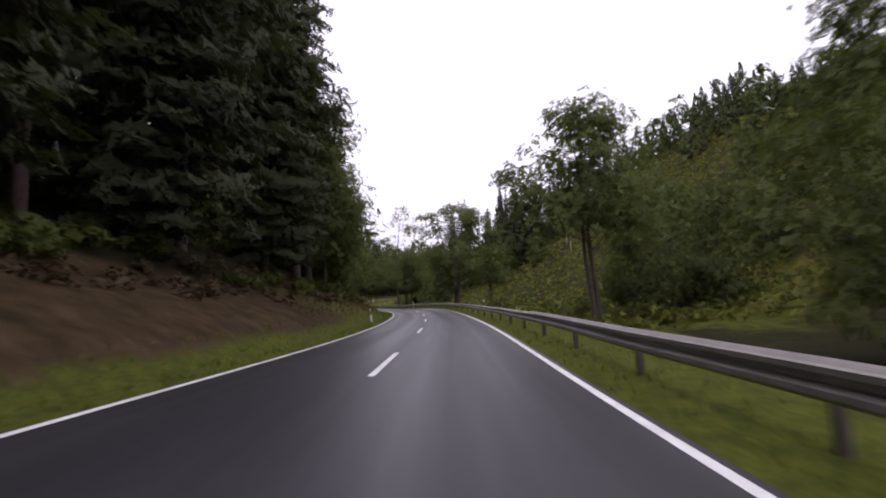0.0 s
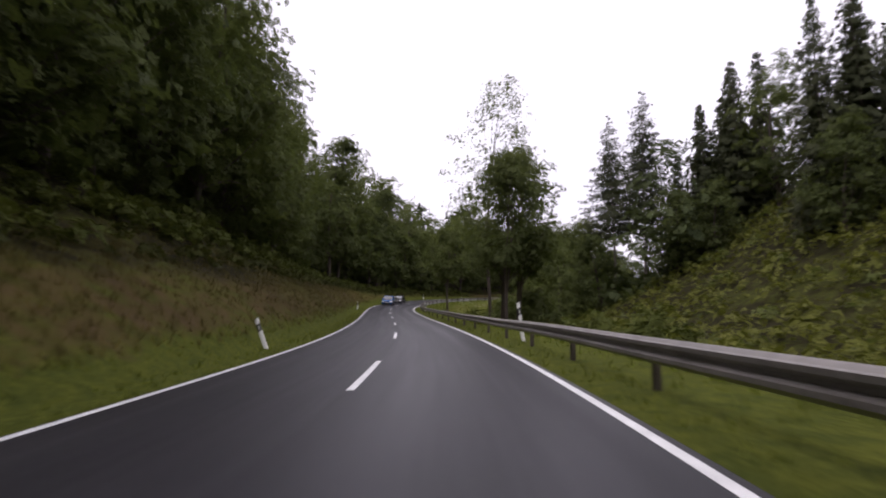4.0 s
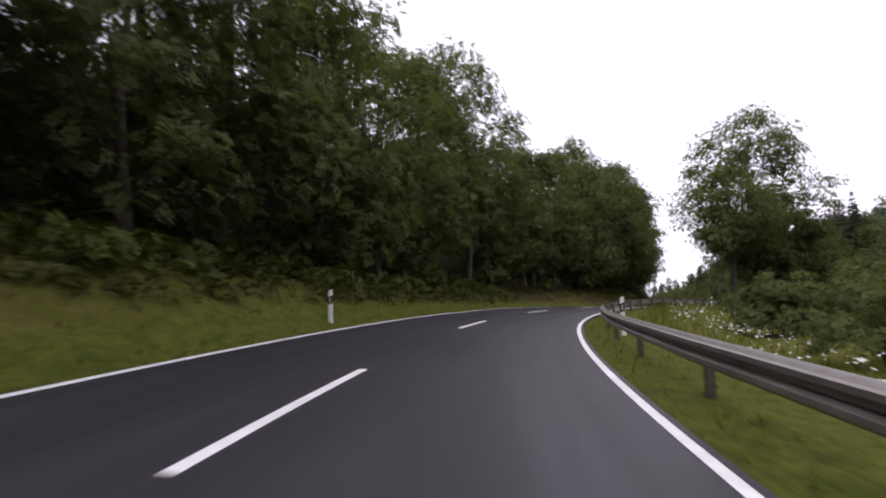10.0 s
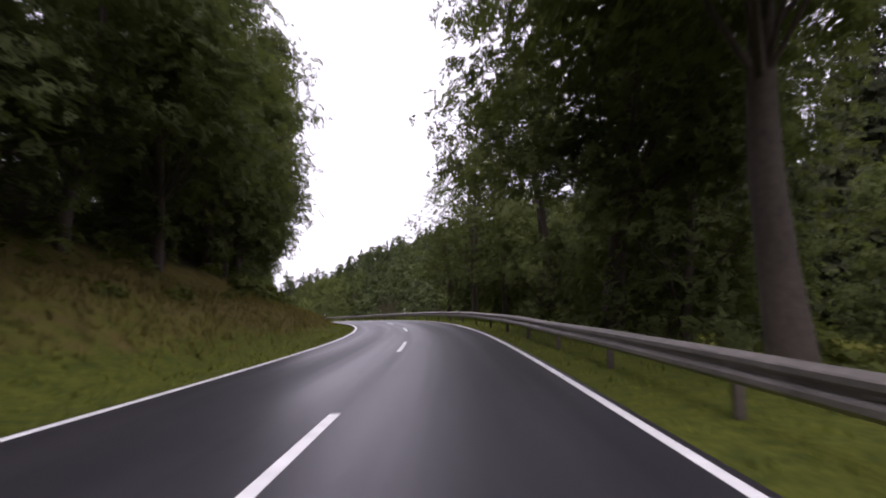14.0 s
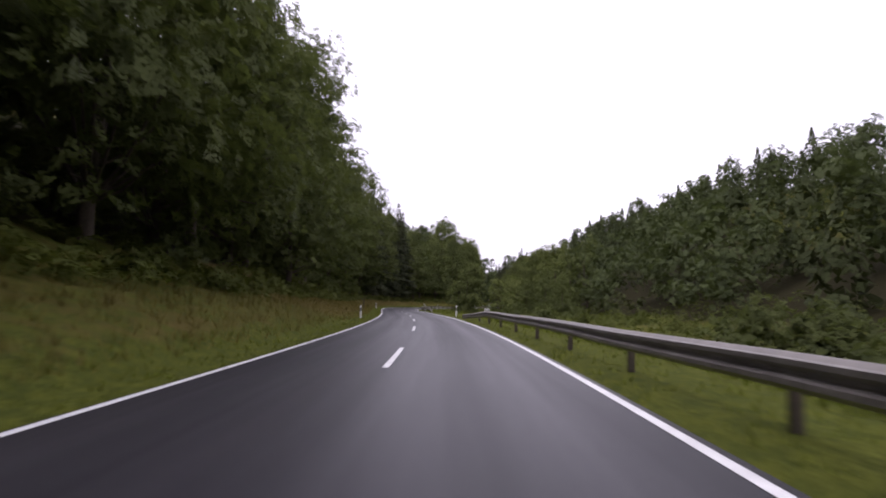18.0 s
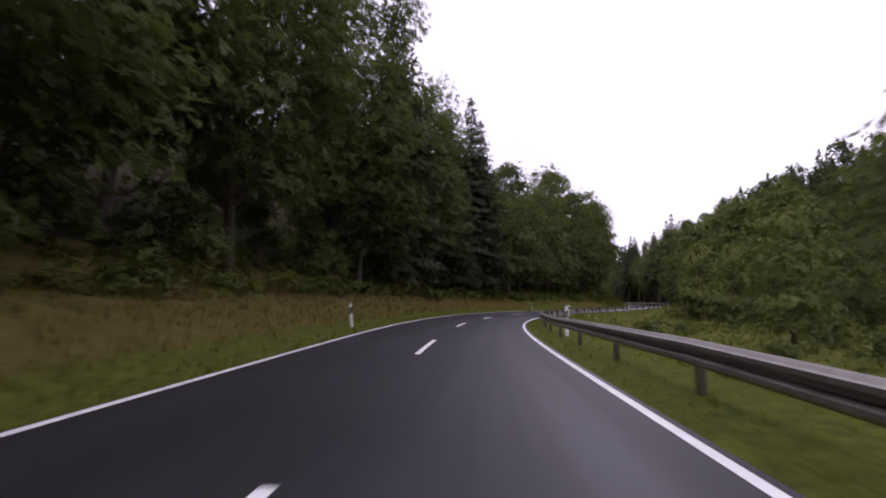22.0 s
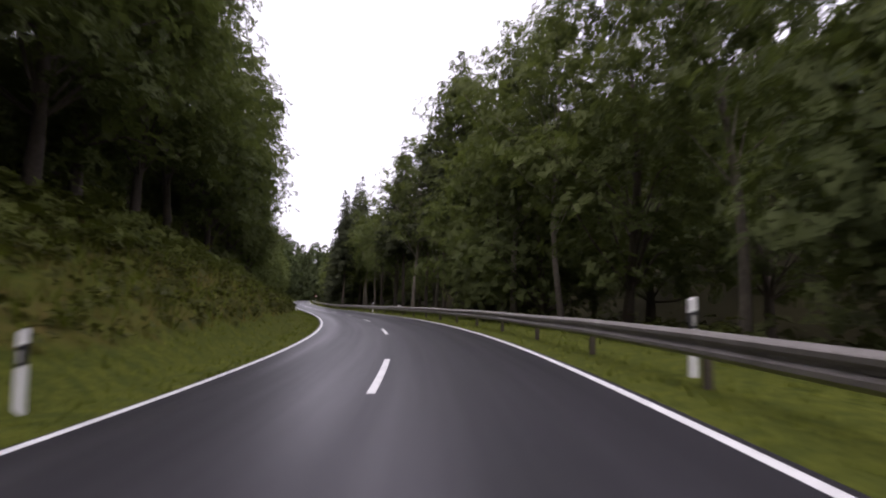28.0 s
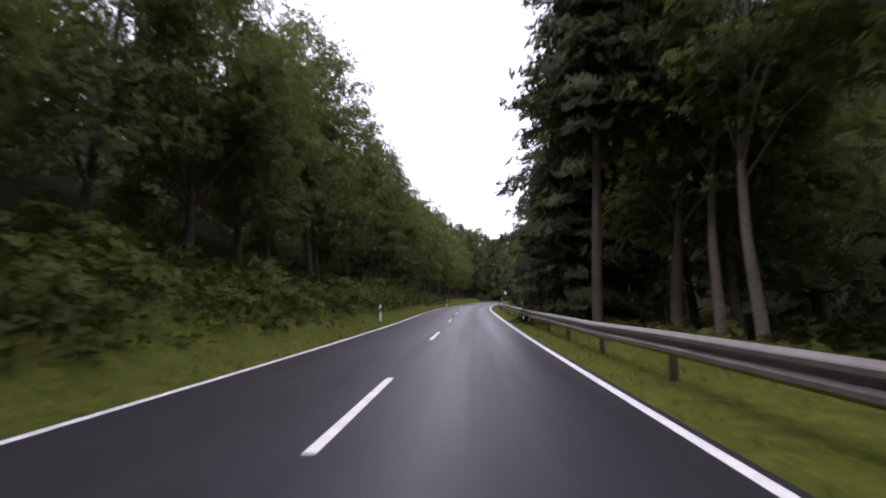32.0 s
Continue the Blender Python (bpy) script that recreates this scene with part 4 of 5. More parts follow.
while s < 750:
    plant(grow.choice(["tall", "beech", "pale", "oak"] if s < 516 else ["tall", "spruce_bare", "pale", "spruce_bare"] if s < 572 else ["spruce_bare", "pale", "beech", "spruce_bare", "spruce"] if s < 640 else ["oak_back", "beech_back", "spruce_slope"]), s, 9.0 + grow.uniform(0, 2.5), grow.uniform(0.95, 1.2) if s < 560 else grow.uniform(0.78, 0.98), rng=grow)
    s += grow.uniform(4.5, 7)
s = 484.0
while s < 740:
    plant(grow.choice(["oak_back", "spruce_slope" if s > 530 else "oak_back", "beech_back"]), s, 15 + grow.uniform(0, 5), grow.uniform(0.9, 1.15), rng=grow)
    s += grow.uniform(7, 10)

# bushes
for s, w, key in ([(grow.uniform(150, 228), grow.uniform(13.5, 28), grow.choice(["bush", "bush_tall"])) for _ in range(24)]
                  + [(grow.uniform(286, 455), grow.uniform(10, 34), grow.choice(["bush", "bush_tall"])) for _ in range(48)]
                  + [(grow.uniform(70, 135), grow.uniform(7.5, 15), "bush") for _ in range(14)]
                  + [(grow.uniform(225, 285), grow.uniform(7, 12), "bush") for _ in range(12)]
                  + [(grow.uniform(186, 208), grow.uniform(11, 16), "bush_tall") for _ in range(6)]
                  + [(grow.uniform(220, 236), grow.uniform(8, 11), "bush_tall") for _ in range(7)]
                  + [(grow.uniform(298, 330), grow.uniform(16, 28), "bush_tall") for _ in range(12)]):
    size = grow.uniform(0.7, 1.25) * (0.6 if s > 330 and w < 20 else 1.0)
    if not (352 < s < 382 and w < 18):
        plant(key, s, w, size, rng=grow)
s = -25.0
while s < 640:
    u = edge_of_wood(s) - grow.uniform(0.3, 2.2)
    plant("bramble", s, -u, grow.uniform(0.7, 1.2) * (0.5 if 205 < s < 262 else 1.0), rng=grow, lift=-0.1)
    s += grow.uniform(3.0, 6.5)
for s, w, key in ([(grow.uniform(538, 640), -grow.uniform(5.4, 8.4), grow.choice(["bush", "bramble", "bramble"])) for _ in range(66)]
                  + [(grow.uniform(26, 70), grow.uniform(8, 13), "bush") for _ in range(12)]
                  + [(grow.uniform(488, 640), grow.uniform(6.5, 8.5), "bramble") for _ in range(22)]):
    plant(key, s, w, grow.uniform(0.6, 1.0), rng=grow)


# ---- far woods: crowns of many leaf clumps, joined ----
def far_woods(name, spots, label, needle_share, seed, size=1.0):
    """Trees that stand too far off to be told apart one by one."""
    rng = np.random.default_rng(seed)
    V, F, K, S, n = [], [], [], [], 0
    forms = []
    for k in range(4):
        blobs = []
        for c in range(26):
            u = rng.uniform(0.2, 1)
            a = rng.uniform(0, 6.28)
            r = 3.4 * math.sin(math.pi * min(0.97, u) ** 0.8) ** 0.6 * rng.uniform(0.5, 1)
            blobs.append((np.array([math.cos(a) * r, math.sin(a) * r, u * 13]), (math.cos(a), math.sin(a), 0.4)))
        p, q = crown_points(rng, blobs, 1.7, 11, 0.6)
        forms.append(leaves(p, q, 0.88, rng, 1.3))
    cones = []
    for k in range(2):
        P, N = [], []
        for u in np.linspace(0.1, 1, 30):
            for b in range(8):
                a = rng.uniform(0, 6.28)
                r = (3.9 * (1 - u) ** 0.9 + 0.12) * rng.uniform(0.55, 1.05)
                P.append((math.cos(a) * r, math.sin(a) * r, u * 14 - 0.3 * r))
                N.append((math.cos(a), math.sin(a), 0.6))
        cones.append(leaves(np.array(P), np.array(N), [0.5 + 0.75 * max(0, 1 - p[2] / 14) for p in P], rng, 1.6, -0.2))
    for s, w in spots:
        conifer = rng.uniform() < needle_share
        v, f, q = cones[rng.integers(2)] if conifer else forms[rng.integers(4)]
        K.append(np.full(len(f), int(conifer)))
        a, k = rng.uniform(0, 6.28), size * rng.uniform(0.85, 1.35)
        c, d = math.cos(a) * k, math.sin(a) * k
        p = place(s, w)
        V.append(np.stack([v[:, 0] * c - v[:, 1] * d + p.x, v[:, 0] * d + v[:, 1] * c + p.y, v[:, 2] * k * rng.uniform(0.9, 1.15) + p.z - 0.5], 1))
        S.append(np.stack([(q[:, 0] * c - q[:, 1] * d) / k, (q[:, 0] * d + q[:, 1] * c) / k, q[:, 2]], 1))
        F.append(f + n)
        n += len(v)
    me = mesh_of(name, np.concatenate(V), np.concatenate(F), [M_LEAF_FAR, M_NEEDLE_FAR], normals=np.concatenate(S))
    me.polygons.foreach_set("material_index", np.concatenate(K).astype(np.int32))
    return tagged(new(name, me), label, "woods", kind="stuff")


def scatter(seed, count, s0, s1, w0, w1, apart):
    rng = random.Random(seed)
    out = []
    cells = {}
    for _ in range(count * 6):
        s, w = rng.uniform(s0, s1), rng.uniform(w0, w1)
        key = (int(s // apart), int(w // apart))
        if any((key[0] + i, key[1] + j) in cells for i in (-1, 0, 1) for j in (0,)) and rng.random() < 0.8:
            continue
        if key in cells:
            continue
        cells[key] = 1
        out.append((s, w))
        if len(out) >= count:
            break
    return out


left_spots = [(s, -(float(edge_of_wood(s)) + 12 + u)) for s, u in scatter(3, 200, -60, 760, 0, 32, 5.0)]
far_woods("woods_left", left_spots, "dense mixed wood covering the steep left slope", 0.15, 51)
right_spots = [(s, float(by(s, VALLEY_WIDE)) + 2 + u) for s, u in scatter(4, 900, 120, 900, 0, 110, 6.0)]
far_woods("woods_right", [p for p in right_spots if p[0] < 540], "mixed wood covering the opposite valley side", 0.2, 52)
far_woods("woods_far_right", [p for p in right_spots if p[0] >= 540], "spruces and broad-leaved trees on the high ridge", 0.5, 56, 1.1)
ridge_spots = [(s, 15 + 38 + u) for s, u in scatter(5, 150, 68, 132, 0, 60, 5.0)]
far_woods("woods_ridge", ridge_spots, "dark spruces along the ridge above the clearing", 0.75, 54, 0.52)
start_spots = [(s, 15 + 10 + u) for s, u in scatter(15, 130, -70, 52, 0, 70, 5.5)]
far_woods("woods_start", start_spots, "broad-leaved wood on the slope right of the road", 0.0, 55, 0.6)
ahead_spots = scatter(6, 220, 770, 1120, -200, 200, 8.0) + scatter(16, 110, 748, 850, -45, 45, 5.0)
far_woods("woods_ahead", ahead_spots, "distant wooded hill closing the valley", 0.35, 53, 1.4)


def scrub(name, spots_, label, material, seed, wide=1.1, high=1.0, leaf=0.36, per=14):
    """Low scrub of many leaf clumps on a slope, joined."""
    rng = np.random.default_rng(seed)
    blobs = []
    for s, w in spots_:
        p = place(s, w)
        blobs.append((np.array([p.x, p.y, p.z + high * rng.uniform(0.05, 0.7)]), (0, 0, 1)))
    p, q = crown_points(rng, blobs, wide, per, 0.6)
    v, f, n = leaves(p, q, leaf, rng)
    return tagged(new(name, mesh_of(name, v, f, material, normals=n)), label, "scrub", kind="stuff")


scrub("clearing_shrubs", scatter(18, 420, 22, 135, 9, 55, 1.7), "young birches and shrubs on the cleared slope", M_LEAF_FRESH, 75, 0.8, 1.8)
scrub("clearing_scrub", scatter(8, 3600, 22, 135, 9, 62, 0.9), "bracken and young scrub covering the cleared slope", M_CLEARING, 71, 1.0, 0.9)
scrub("bank_scrub", [(s, -(float(edge_of_wood(s)) - u)) for s, u in scatter(9, 1500, 40, 640, -1.5, 2.6, 0.6) if not 208 < s < 262 or u < 0], "brambles and ferns along the top of the bank", M_BRAMBLE, 72, 0.7)
scrub("valley_scrub", [p for p in scatter(10, 1500, 140, 470, 7.5, 42, 1.2) if p[0] > 285 or p[1] > 12.5], "tall herbs and brambles on the valley floor", M_BRAMBLE, 73, 1.0)
scrub("slope_scrub", [(s, float(by(s, VALLEY_WIDE)) + u) for s, u in scatter(19, 700, 150, 470, -7, 9, 1.4)], "green bushes along the foot of the valley slope", M_BRAMBLE, 76, 1.3, 2.4)
scrub("undergrowth", [(s, -(float(edge_of_wood(s)) - u)) for s, u in scatter(20, 560, 146, 208, -1, 4.0, 0.7)], "dark undergrowth at the foot of the wood", M_BRACKEN, 77, 0.6, 0.5, 0.26)
scrub("bank_bracken", [(s, -u) for s, u in scatter(21, 200, 74, 152, 7.5, 12.5, 0.8)], "bracken on the steep bank", M_BRACKEN, 78, 0.5, 0.5)
scrub("bank_herbs", [(s, -u) for s, u in scatter(27, 900, 470, 545, 4.5, 9.5, 0.6)], "rough herbs and tall grass on the bank", M_BRACKEN, 84, 0.4, 0.35, 0.17)
scrub("bank_top_scrub", [(s, -u) for s, u in scatter(23, 420, 488, 572, 7.4, 12.5, 0.9)], "green herbs and brambles on the upper bank", M_BRAMBLE, 80, 0.7, 0.8)
scrub("wood_floor_scrub", scatter(24, 1300, 452, 660, 7.6, 20, 1.0), "ferns and brambles under the trees beyond the guard rail", M_BRACKEN, 81, 1.1, 1.1)
scrub("wood_hazels", [(s, -float(edge_of_wood(s)) - u) for s, u in scatter(25, 480, 60, 262, 2.5, 10, 1.3) + scatter(28, 320, 495, 640, 2.5, 10, 1.3)], "hazel thicket inside the wood", M_LEAF, 82, 1.3, 3.4, 0.5, 10)
scrub("verge_brush", [(s, -u) for s, u in scatter(26, 1100, 528, 640, 4.3, 9.5, 0.6)], "dark ferns and brush along the wood's edge", M_BRACKEN, 83, 0.6, 0.7, 0.24)
scrub("litter_scrub", [(s, -u) for s, u in scatter(12, 130, -20, 60, 6.0, 10.5, 0.9)], "withered fern fronds on the earth bank", M_FERN, 74, 0.45, 0.4)

# ---- grass ----
def tufts(name, spots, blades, high, wide, material, label, seed):
    """Many small tufts of blades, joined."""
    rng = np.random.default_rng(seed)
    s, w = spots[:, 0], spots[:, 1]
    x, y = plan(s, w)
    z = ground_z(s, w)
    n = len(s) * blades
    base = np.repeat(np.stack([x, y, z - 0.03], 1), blades, 0) + rng.normal(0, 0.05, (n, 3)) * (1, 1, 0)
    a = rng.uniform(0, 6.28, n)
    side = np.stack([np.cos(a), np.sin(a), 0 * a], 1) * (wide * rng.uniform(0.6, 1.4, n))[:, None]
    h = high * rng.uniform(0.45, 1.3, n)
    lean = np.stack([rng.normal(0, 0.35, n), rng.normal(0, 0.35, n), np.ones(n)], 1) * h[:, None]
    verts = np.stack([base - side, base + side, base + lean], 1).reshape(-1, 3)
    faces = np.arange(n * 3).reshape(-1, 3)
    up = np.stack([rng.normal(0, 0.25, n), rng.normal(0, 0.25, n), np.ones(n)], 1)
    me = mesh_of(name, verts, faces, material, normals=np.repeat(up / np.linalg.norm(up, axis=1)[:, None], 3, 0))
    return tagged(new(name, me), label, "grass", kind="stuff")


rng0 = np.random.default_rng(77)


def spots(count, s0, s1, w0, w1, power=1.0):
    u = rng0.uniform(0, 1, count) ** power
    return np.stack([rng0.uniform(s0, s1, count), w0 + (w1 - w0) * u], 1)


tufts("verge_grass", np.concatenate([spots(14000, -8, 600, -2.85, -4.6, 1.4), spots(15000, -8, 600, 3.2, 6.5)]), 4, 0.13, 0.012, M_GRASS,
      "short green grass on the road verges", 61)
tufts("bank_grass", np.concatenate([spots(10000, 240, 470, -3.9, -9.5), spots(2600, 470, 560, -4.4, -9), spots(1300, 40, 80, -4.2, -9)]), 6, 0.30, 0.009, M_STRAW,
      "tall dry grass on the bank", 62)
tufts("withered_grass", np.concatenate([spots(7000, 74, 152, -4.1, -11), spots(2500, 20, 74, -4.6, -10), spots(3500, 148, 240, -4.7, -9.5), spots(1800, 212, 262, -4.3, -9)]), 7, 0.22, 0.009, M_DEAD_GRASS,
      "withered brown grass and ferns on the steep bank", 65)
tufts("meadow_grass", np.concatenate([spots(3000, 470, 620, -4.6, -9), spots(9000, 125, 460, 5, 30, 1.5), spots(3000, 40, 125, 5, 14)]), 5, 0.5, 0.02, M_GRASS,
      "tall green grass on the bank and behind the guard rail", 63)


def flowers(name, spots_, label, seed):
    """White flower heads on thin stalks, joined."""
    rng = np.random.default_rng(seed)
    x, y = plan(spots_[:, 0], spots_[:, 1])
    n = len(x)
    top = np.stack([x, y, ground_z(spots_[:, 0], spots_[:, 1]) + rng.uniform(0.4, 0.9, n)], 1)
    v, f, _ = leaves(np.repeat(top, 3, 0) + rng.normal(0, 0.05, (n * 3, 3)), np.tile((0, 0, 1.0), (n * 3, 1)), 0.07, rng, 1.0, 0.1)
    return tagged(new(name, mesh_of(name, v, f, M_WHITE)), label, "flowers", kind="stuff")


flowers("meadow_flowers", np.concatenate([spots(300, 178, 226, 6.0, 11), spots(120, 300, 420, 6.0, 12)]), "white flowering herbs in the meadow behind the guard rail", 64)


# ---- roadside furniture ----
def prism(outline, y0, y1):
    """A solid from an outline in x, z between two depths."""
    bm = bmesh.new()
    a = [bm.verts.new((x, y0, z)) for x, z in outline]
    b = [bm.verts.new((x, y1, z)) for x, z in outline]
    n = len(a)
    bm.faces.new(a)
    bm.faces.new(list(reversed(b)))
    for i in range(n):
        bm.faces.new((a[(i + 1) % n], a[i], b[i], b[(i + 1) % n]))
    bmesh.ops.recalc_face_normals(bm, faces=bm.faces[:])
    return bm


def as_mesh(name, bm, material):
    me = bpy.data.meshes.new(name)
    bm.to_mesh(me)
    bm.free()
    me.materials.append(material)
    return me


def tapered(w0, d0, z0, w1, d1, z1, slant=0.0):
    """A rounded triangular post piece, narrower to the top; slant lowers one side of the ends."""
    bm = bmesh.new()
    rings = []
    for w, d, z in ((w0, d0, z0), (w1, d1, z1)):
        ring = [(-0.5, -0.35), (-0.3, -0.5), (0.3, -0.5), (0.5, -0.35), (0.42, 0.2), (0.12, 0.5), (-0.12, 0.5), (-0.42, 0.2)]
        rings.append([bm.verts.new((x * w, y * d, z + slant * x)) for x, y in ring])
    for i in range(8):
        bm.faces.new((rings[0][i], rings[0][(i + 1) % 8], rings[1][(i + 1) % 8], rings[1][i]))
    bm.faces.new(list(reversed(rings[0])))
    bm.faces.new(rings[1])
    bmesh.ops.recalc_face_normals(bm, faces=bm.faces[:])
    return bm


M_REFLECT = plain("reflector", (0.62, 0.62, 0.58), 0.2, 0.2, 60, 0.15, 0.3)
POST = {"shaft": as_mesh("shaft", tapered(0.125, 0.12, -0.4, 0.12, 0.12, 0.52, 0.05), M_WHITE),
        "band": as_mesh("band", tapered(0.122, 0.122, 0.52, 0.118, 0.118, 0.75, 0.05), M_BLACK),
        "cap": as_mesh("cap", tapered(0.118, 0.118, 0.75, 0.112, 0.10, 0.92, 0.05), M_WHITE),
        "reflector": as_mesh("reflector", box(-0.02, 0.02, -0.066, -0.058, 0.56, 0.70, 0.004), M_REFLECT)}


def delineator(s, w, lean=0.0, lift=0.0):
    thing = empty("delineator_post", "white plastic delineator post with black band" if w < 0 else "white delineator post with black band behind the guard rail",
                  "road post", group="delineator posts")
    x, y = plan(s, w)
    z = float(max(ground_z(s, w), road_z(s, w) - 0.05))
    thing.matrix_basis = Matrix.Translation((float(x), float(y), z + lift)) @ Euler((lean * 0.5, lean, heading(s))).to_matrix().to_4x4()
    for key in ("shaft", "band", "cap", "reflector"):
        part(key, POST[key], None, thing)
    return thing


for k, s in enumerate((34.5, 133.5, 184.1, 233.8, 284.5, 335, 385.8, 433.3, 484, 534, 582, 632)):
    delineator(s, -3.75, -0.03 if k % 3 else -0.09)
delineator(85.1, -3.55, -0.42)
delineator(86.2, 4.05, -0.12, 0.30)
for k, s in enumerate((34.7, 134, 185.5, 234.2, 384.8, 417.5, 485, 536, 585, 635)):
    delineator(s, 4.2, 0.03 * (k % 2), 0.12)
delineator(285.05, 4.15, 0.0, 0.22)
delineator(451.3, 3.98, -0.06, 0.28)
delineator(340.9, 3.75, 0.02)


def station_plate(s, lift):
    thing = empty("station_plate", "small white kilometre plate fixed on the guard rail", "sign")
    x, y = plan(s, RAIL_SIDE + 0.1)
    thing.matrix_basis = Matrix.Translation((float(x), float(y), float(road_z(s, RAIL_SIDE)) + lift)) @ pose(0, 0, 0, 0, 0, math.degrees(heading(s)))
    part("plate", box(-0.14, 0.14, -0.01, 0.01, 0, 0.17, 0.004), M_WHITE, thing)
    part("stem", box(-0.02, 0.02, 0.011, 0.035, -0.35, 0.16, 0.004), M_STEEL_OLD, thing)
    for a, b, z0, z1 in ((-0.10, -0.065, 0.055, 0.12), (-0.04, 0.005, 0.055, 0.12), (0.035, 0.10, 0.055, 0.12)):
        part("mark", box(a, b, -0.013, -0.0105, z0, z1), M_BLACK, thing)


station_plate(324.6, RAIL_TOP - 0.04)
station_plate(521.2, RAIL_TOP - 0.04)

# triangular warning sign far ahead, seen from behind its post
M_RED = plain("sign_red", (0.45, 0.03, 0.03), 0.4, 0, 10, 0.1, 0.02)
sign = empty("warning_sign", "triangular red and white warning sign on a steel post", "road sign")
sign.matrix_basis = Matrix.Translation(place(662, 4.7)) @ pose(0, 0, 0, 0, 0, math.degrees(heading(662)))
part("pole", as_mesh("pole", prism([(-0.03, -0.4), (0.03, -0.4), (0.03, 2.75), (-0.03, 2.75)], -0.03, 0.03), M_STEEL), None, sign)
part("border", prism([(-0.45, 1.95), (0.45, 1.95), (0.0, 2.73)], -0.05, -0.032), M_RED, sign)
part("face", prism([(-0.31, 2.02), (0.31, 2.02), (0.0, 2.57)], -0.056, -0.0505), M_WHITE, sign)

# marker stakes in the cleared slope
M_STAKE = plain("grey_wood", (0.42, 0.39, 0.33), 0.8, 0, 12, 0.3, 0.2)
for s, w, high in ((89.1, 34.7, 4.3), (80.3, 36.9, 3.2), (97.3, 33.0, 3.0), (106.9, 40.6, 2.8), (84.7, 32.8, 2.5), (101.5, 39.3, 1.6), (77, 40, 2.4)):
    st = empty("stake", "thin pale wooden marker stake in the clearing", "stake", group="stakes in the clearing")
    st.matrix_basis = Matrix.Translation(place(s, w))
    part("pole", mesh_of("pole", *tube([(0, 0, -0.3), (0.02, 0.01, high * 0.5), (0.03, 0, high)], [0.075, 0.065, 0.055], 6), M_STAKE), None, st)

# dead sapling on the dry bank
snag = empty("dead_sapling", "small dead leaning sapling with bare branches", "dead tree")
snag.matrix_basis = Matrix.Translation(place(360.6, -4.8))
twigs = Bits()
twigs.add(*tube([(0, 0, -0.2), (0.05, 0, 0.7), (0.02, 0.05, 1.5)], [0.07, 0.05, 0.02], 6))
twigs.add(*tube([(0.05, 0, 0.9), (-0.5, 0.1, 1.25), (-1.1, 0.1, 1.2)], [0.035, 0.025, 0.01], 5))
twigs.add(*tube([(0.04, 0, 1.1), (0.4, -0.1, 1.4)], [0.025, 0.008], 4))
part("trunk", twigs.mesh("trunk", M_BARK, True), None, snag)
for s, w, key, scale in ((459, -6.3, "hazel", 0.42), (133.5, 9.0, "bush", 0.7), (131, 6.4, "bush", 0.5)):
    plant(key, s, w, scale, rng=grow)

# ---- cars ----
M_GLASS = Nodes("car_glass").set(Base_Color=(0.012, 0.014, 0.016, 1), Roughness=0.04, IOR=1.9, Coat_Weight=1.0, Coat_Roughness=0.02).material
M_TYRE = plain("tyre_rubber", (0.02, 0.02, 0.021), 0.8, 0, 40, 0.25, 0.2)
M_RIM = plain("rim_alloy", (0.35, 0.35, 0.36), 0.35, 0.85, 20, 0.1, 0.02)
M_LAMP = plain("lamp_lens", (0.86, 0.87, 0.88), 0.14, 0.5, 30, 0.1, 0.1)
M_LAMP_ON = Nodes("lit_lamp").set(Base_Color=(0.9, 0.9, 0.9, 1), Emission_Color=(1, 0.98, 0.94, 1), Emission_Strength=0.6).material


def car_paint(name, colour):
    n = Nodes(name)
    flake = n.noise(300, 2)
    dirt = n.noise(3, 5)
    c = n.mix(0.5, n.ramp(flake, [(0.4, tuple(v * 0.85 for v in colour)), (0.6, colour)]), n.ramp(dirt, [(0.35, tuple(v * 0.8 + 0.004 for v in colour)), (0.65, colour)]))
    n.link(c, 0, n.shader, "Base Color")
    n.set(Roughness=0.10, Metallic=0.0, Specular_IOR_Level=0.55, Coat_Weight=0.5, Coat_Roughness=0.02)
    return n.material


def loft(stations, material, name):
    """A body through stations (y, half width, low, high, tuck): rounded cross-sections joined from front to back."""
    verts, faces = [], []
    for y, hw, low, high, tuck in stations:
        ring = [(0, low), (hw * 0.82, low), (hw * 0.97, low + 0.10), (hw, low + (high - low) * 0.45), (hw * 0.985, low + (high - low) * 0.72),
                (hw * (1 - tuck * 0.4), high - 0.035), (hw * (1 - tuck), high), (hw * 0.45, high + 0.012), (0, high + 0.016)]
        full = ring + [(-x, z) for x, z in reversed(ring[1:-1])]
        verts += [(x, y, z) for x, z in full]
    n = 16
    for k in range(len(stations) - 1):
        for i in range(n):
            faces.append((k * n + i, k * n + (i + 1) % n, (k + 1) * n + (i + 1) % n, (k + 1) * n + i))
    faces.append(tuple(range(n)))
    faces.append(tuple(reversed(range((len(stations) - 1) * n, len(stations) * n))))
    me = mesh_of(name, verts, faces, material)
    bm = bmesh.new()
    bm.from_mesh(me)
    bmesh.ops.recalc_face_normals(bm, faces=bm.faces[:])
    bm.to_mesh(me)
    bm.free()
    me.shade_smooth()
    return me


def pane(corners, thick, material, name):
    """A flat pane of some thickness from four corners."""
    a, b, c, d = (Vector(p) for p in corners)
    n = (b - a).cross(d - a).normalized() * thick
    verts = [tuple(v) for v in (a, b, c, d, a - n, b - n, c - n, d - n)]
    faces = [(0, 1, 2, 3), (7, 6, 5, 4), (0, 4, 5, 1), (1, 5, 6, 2), (2, 6, 7, 3), (3, 7, 4, 0)]
    return mesh_of(name, verts, faces, material)


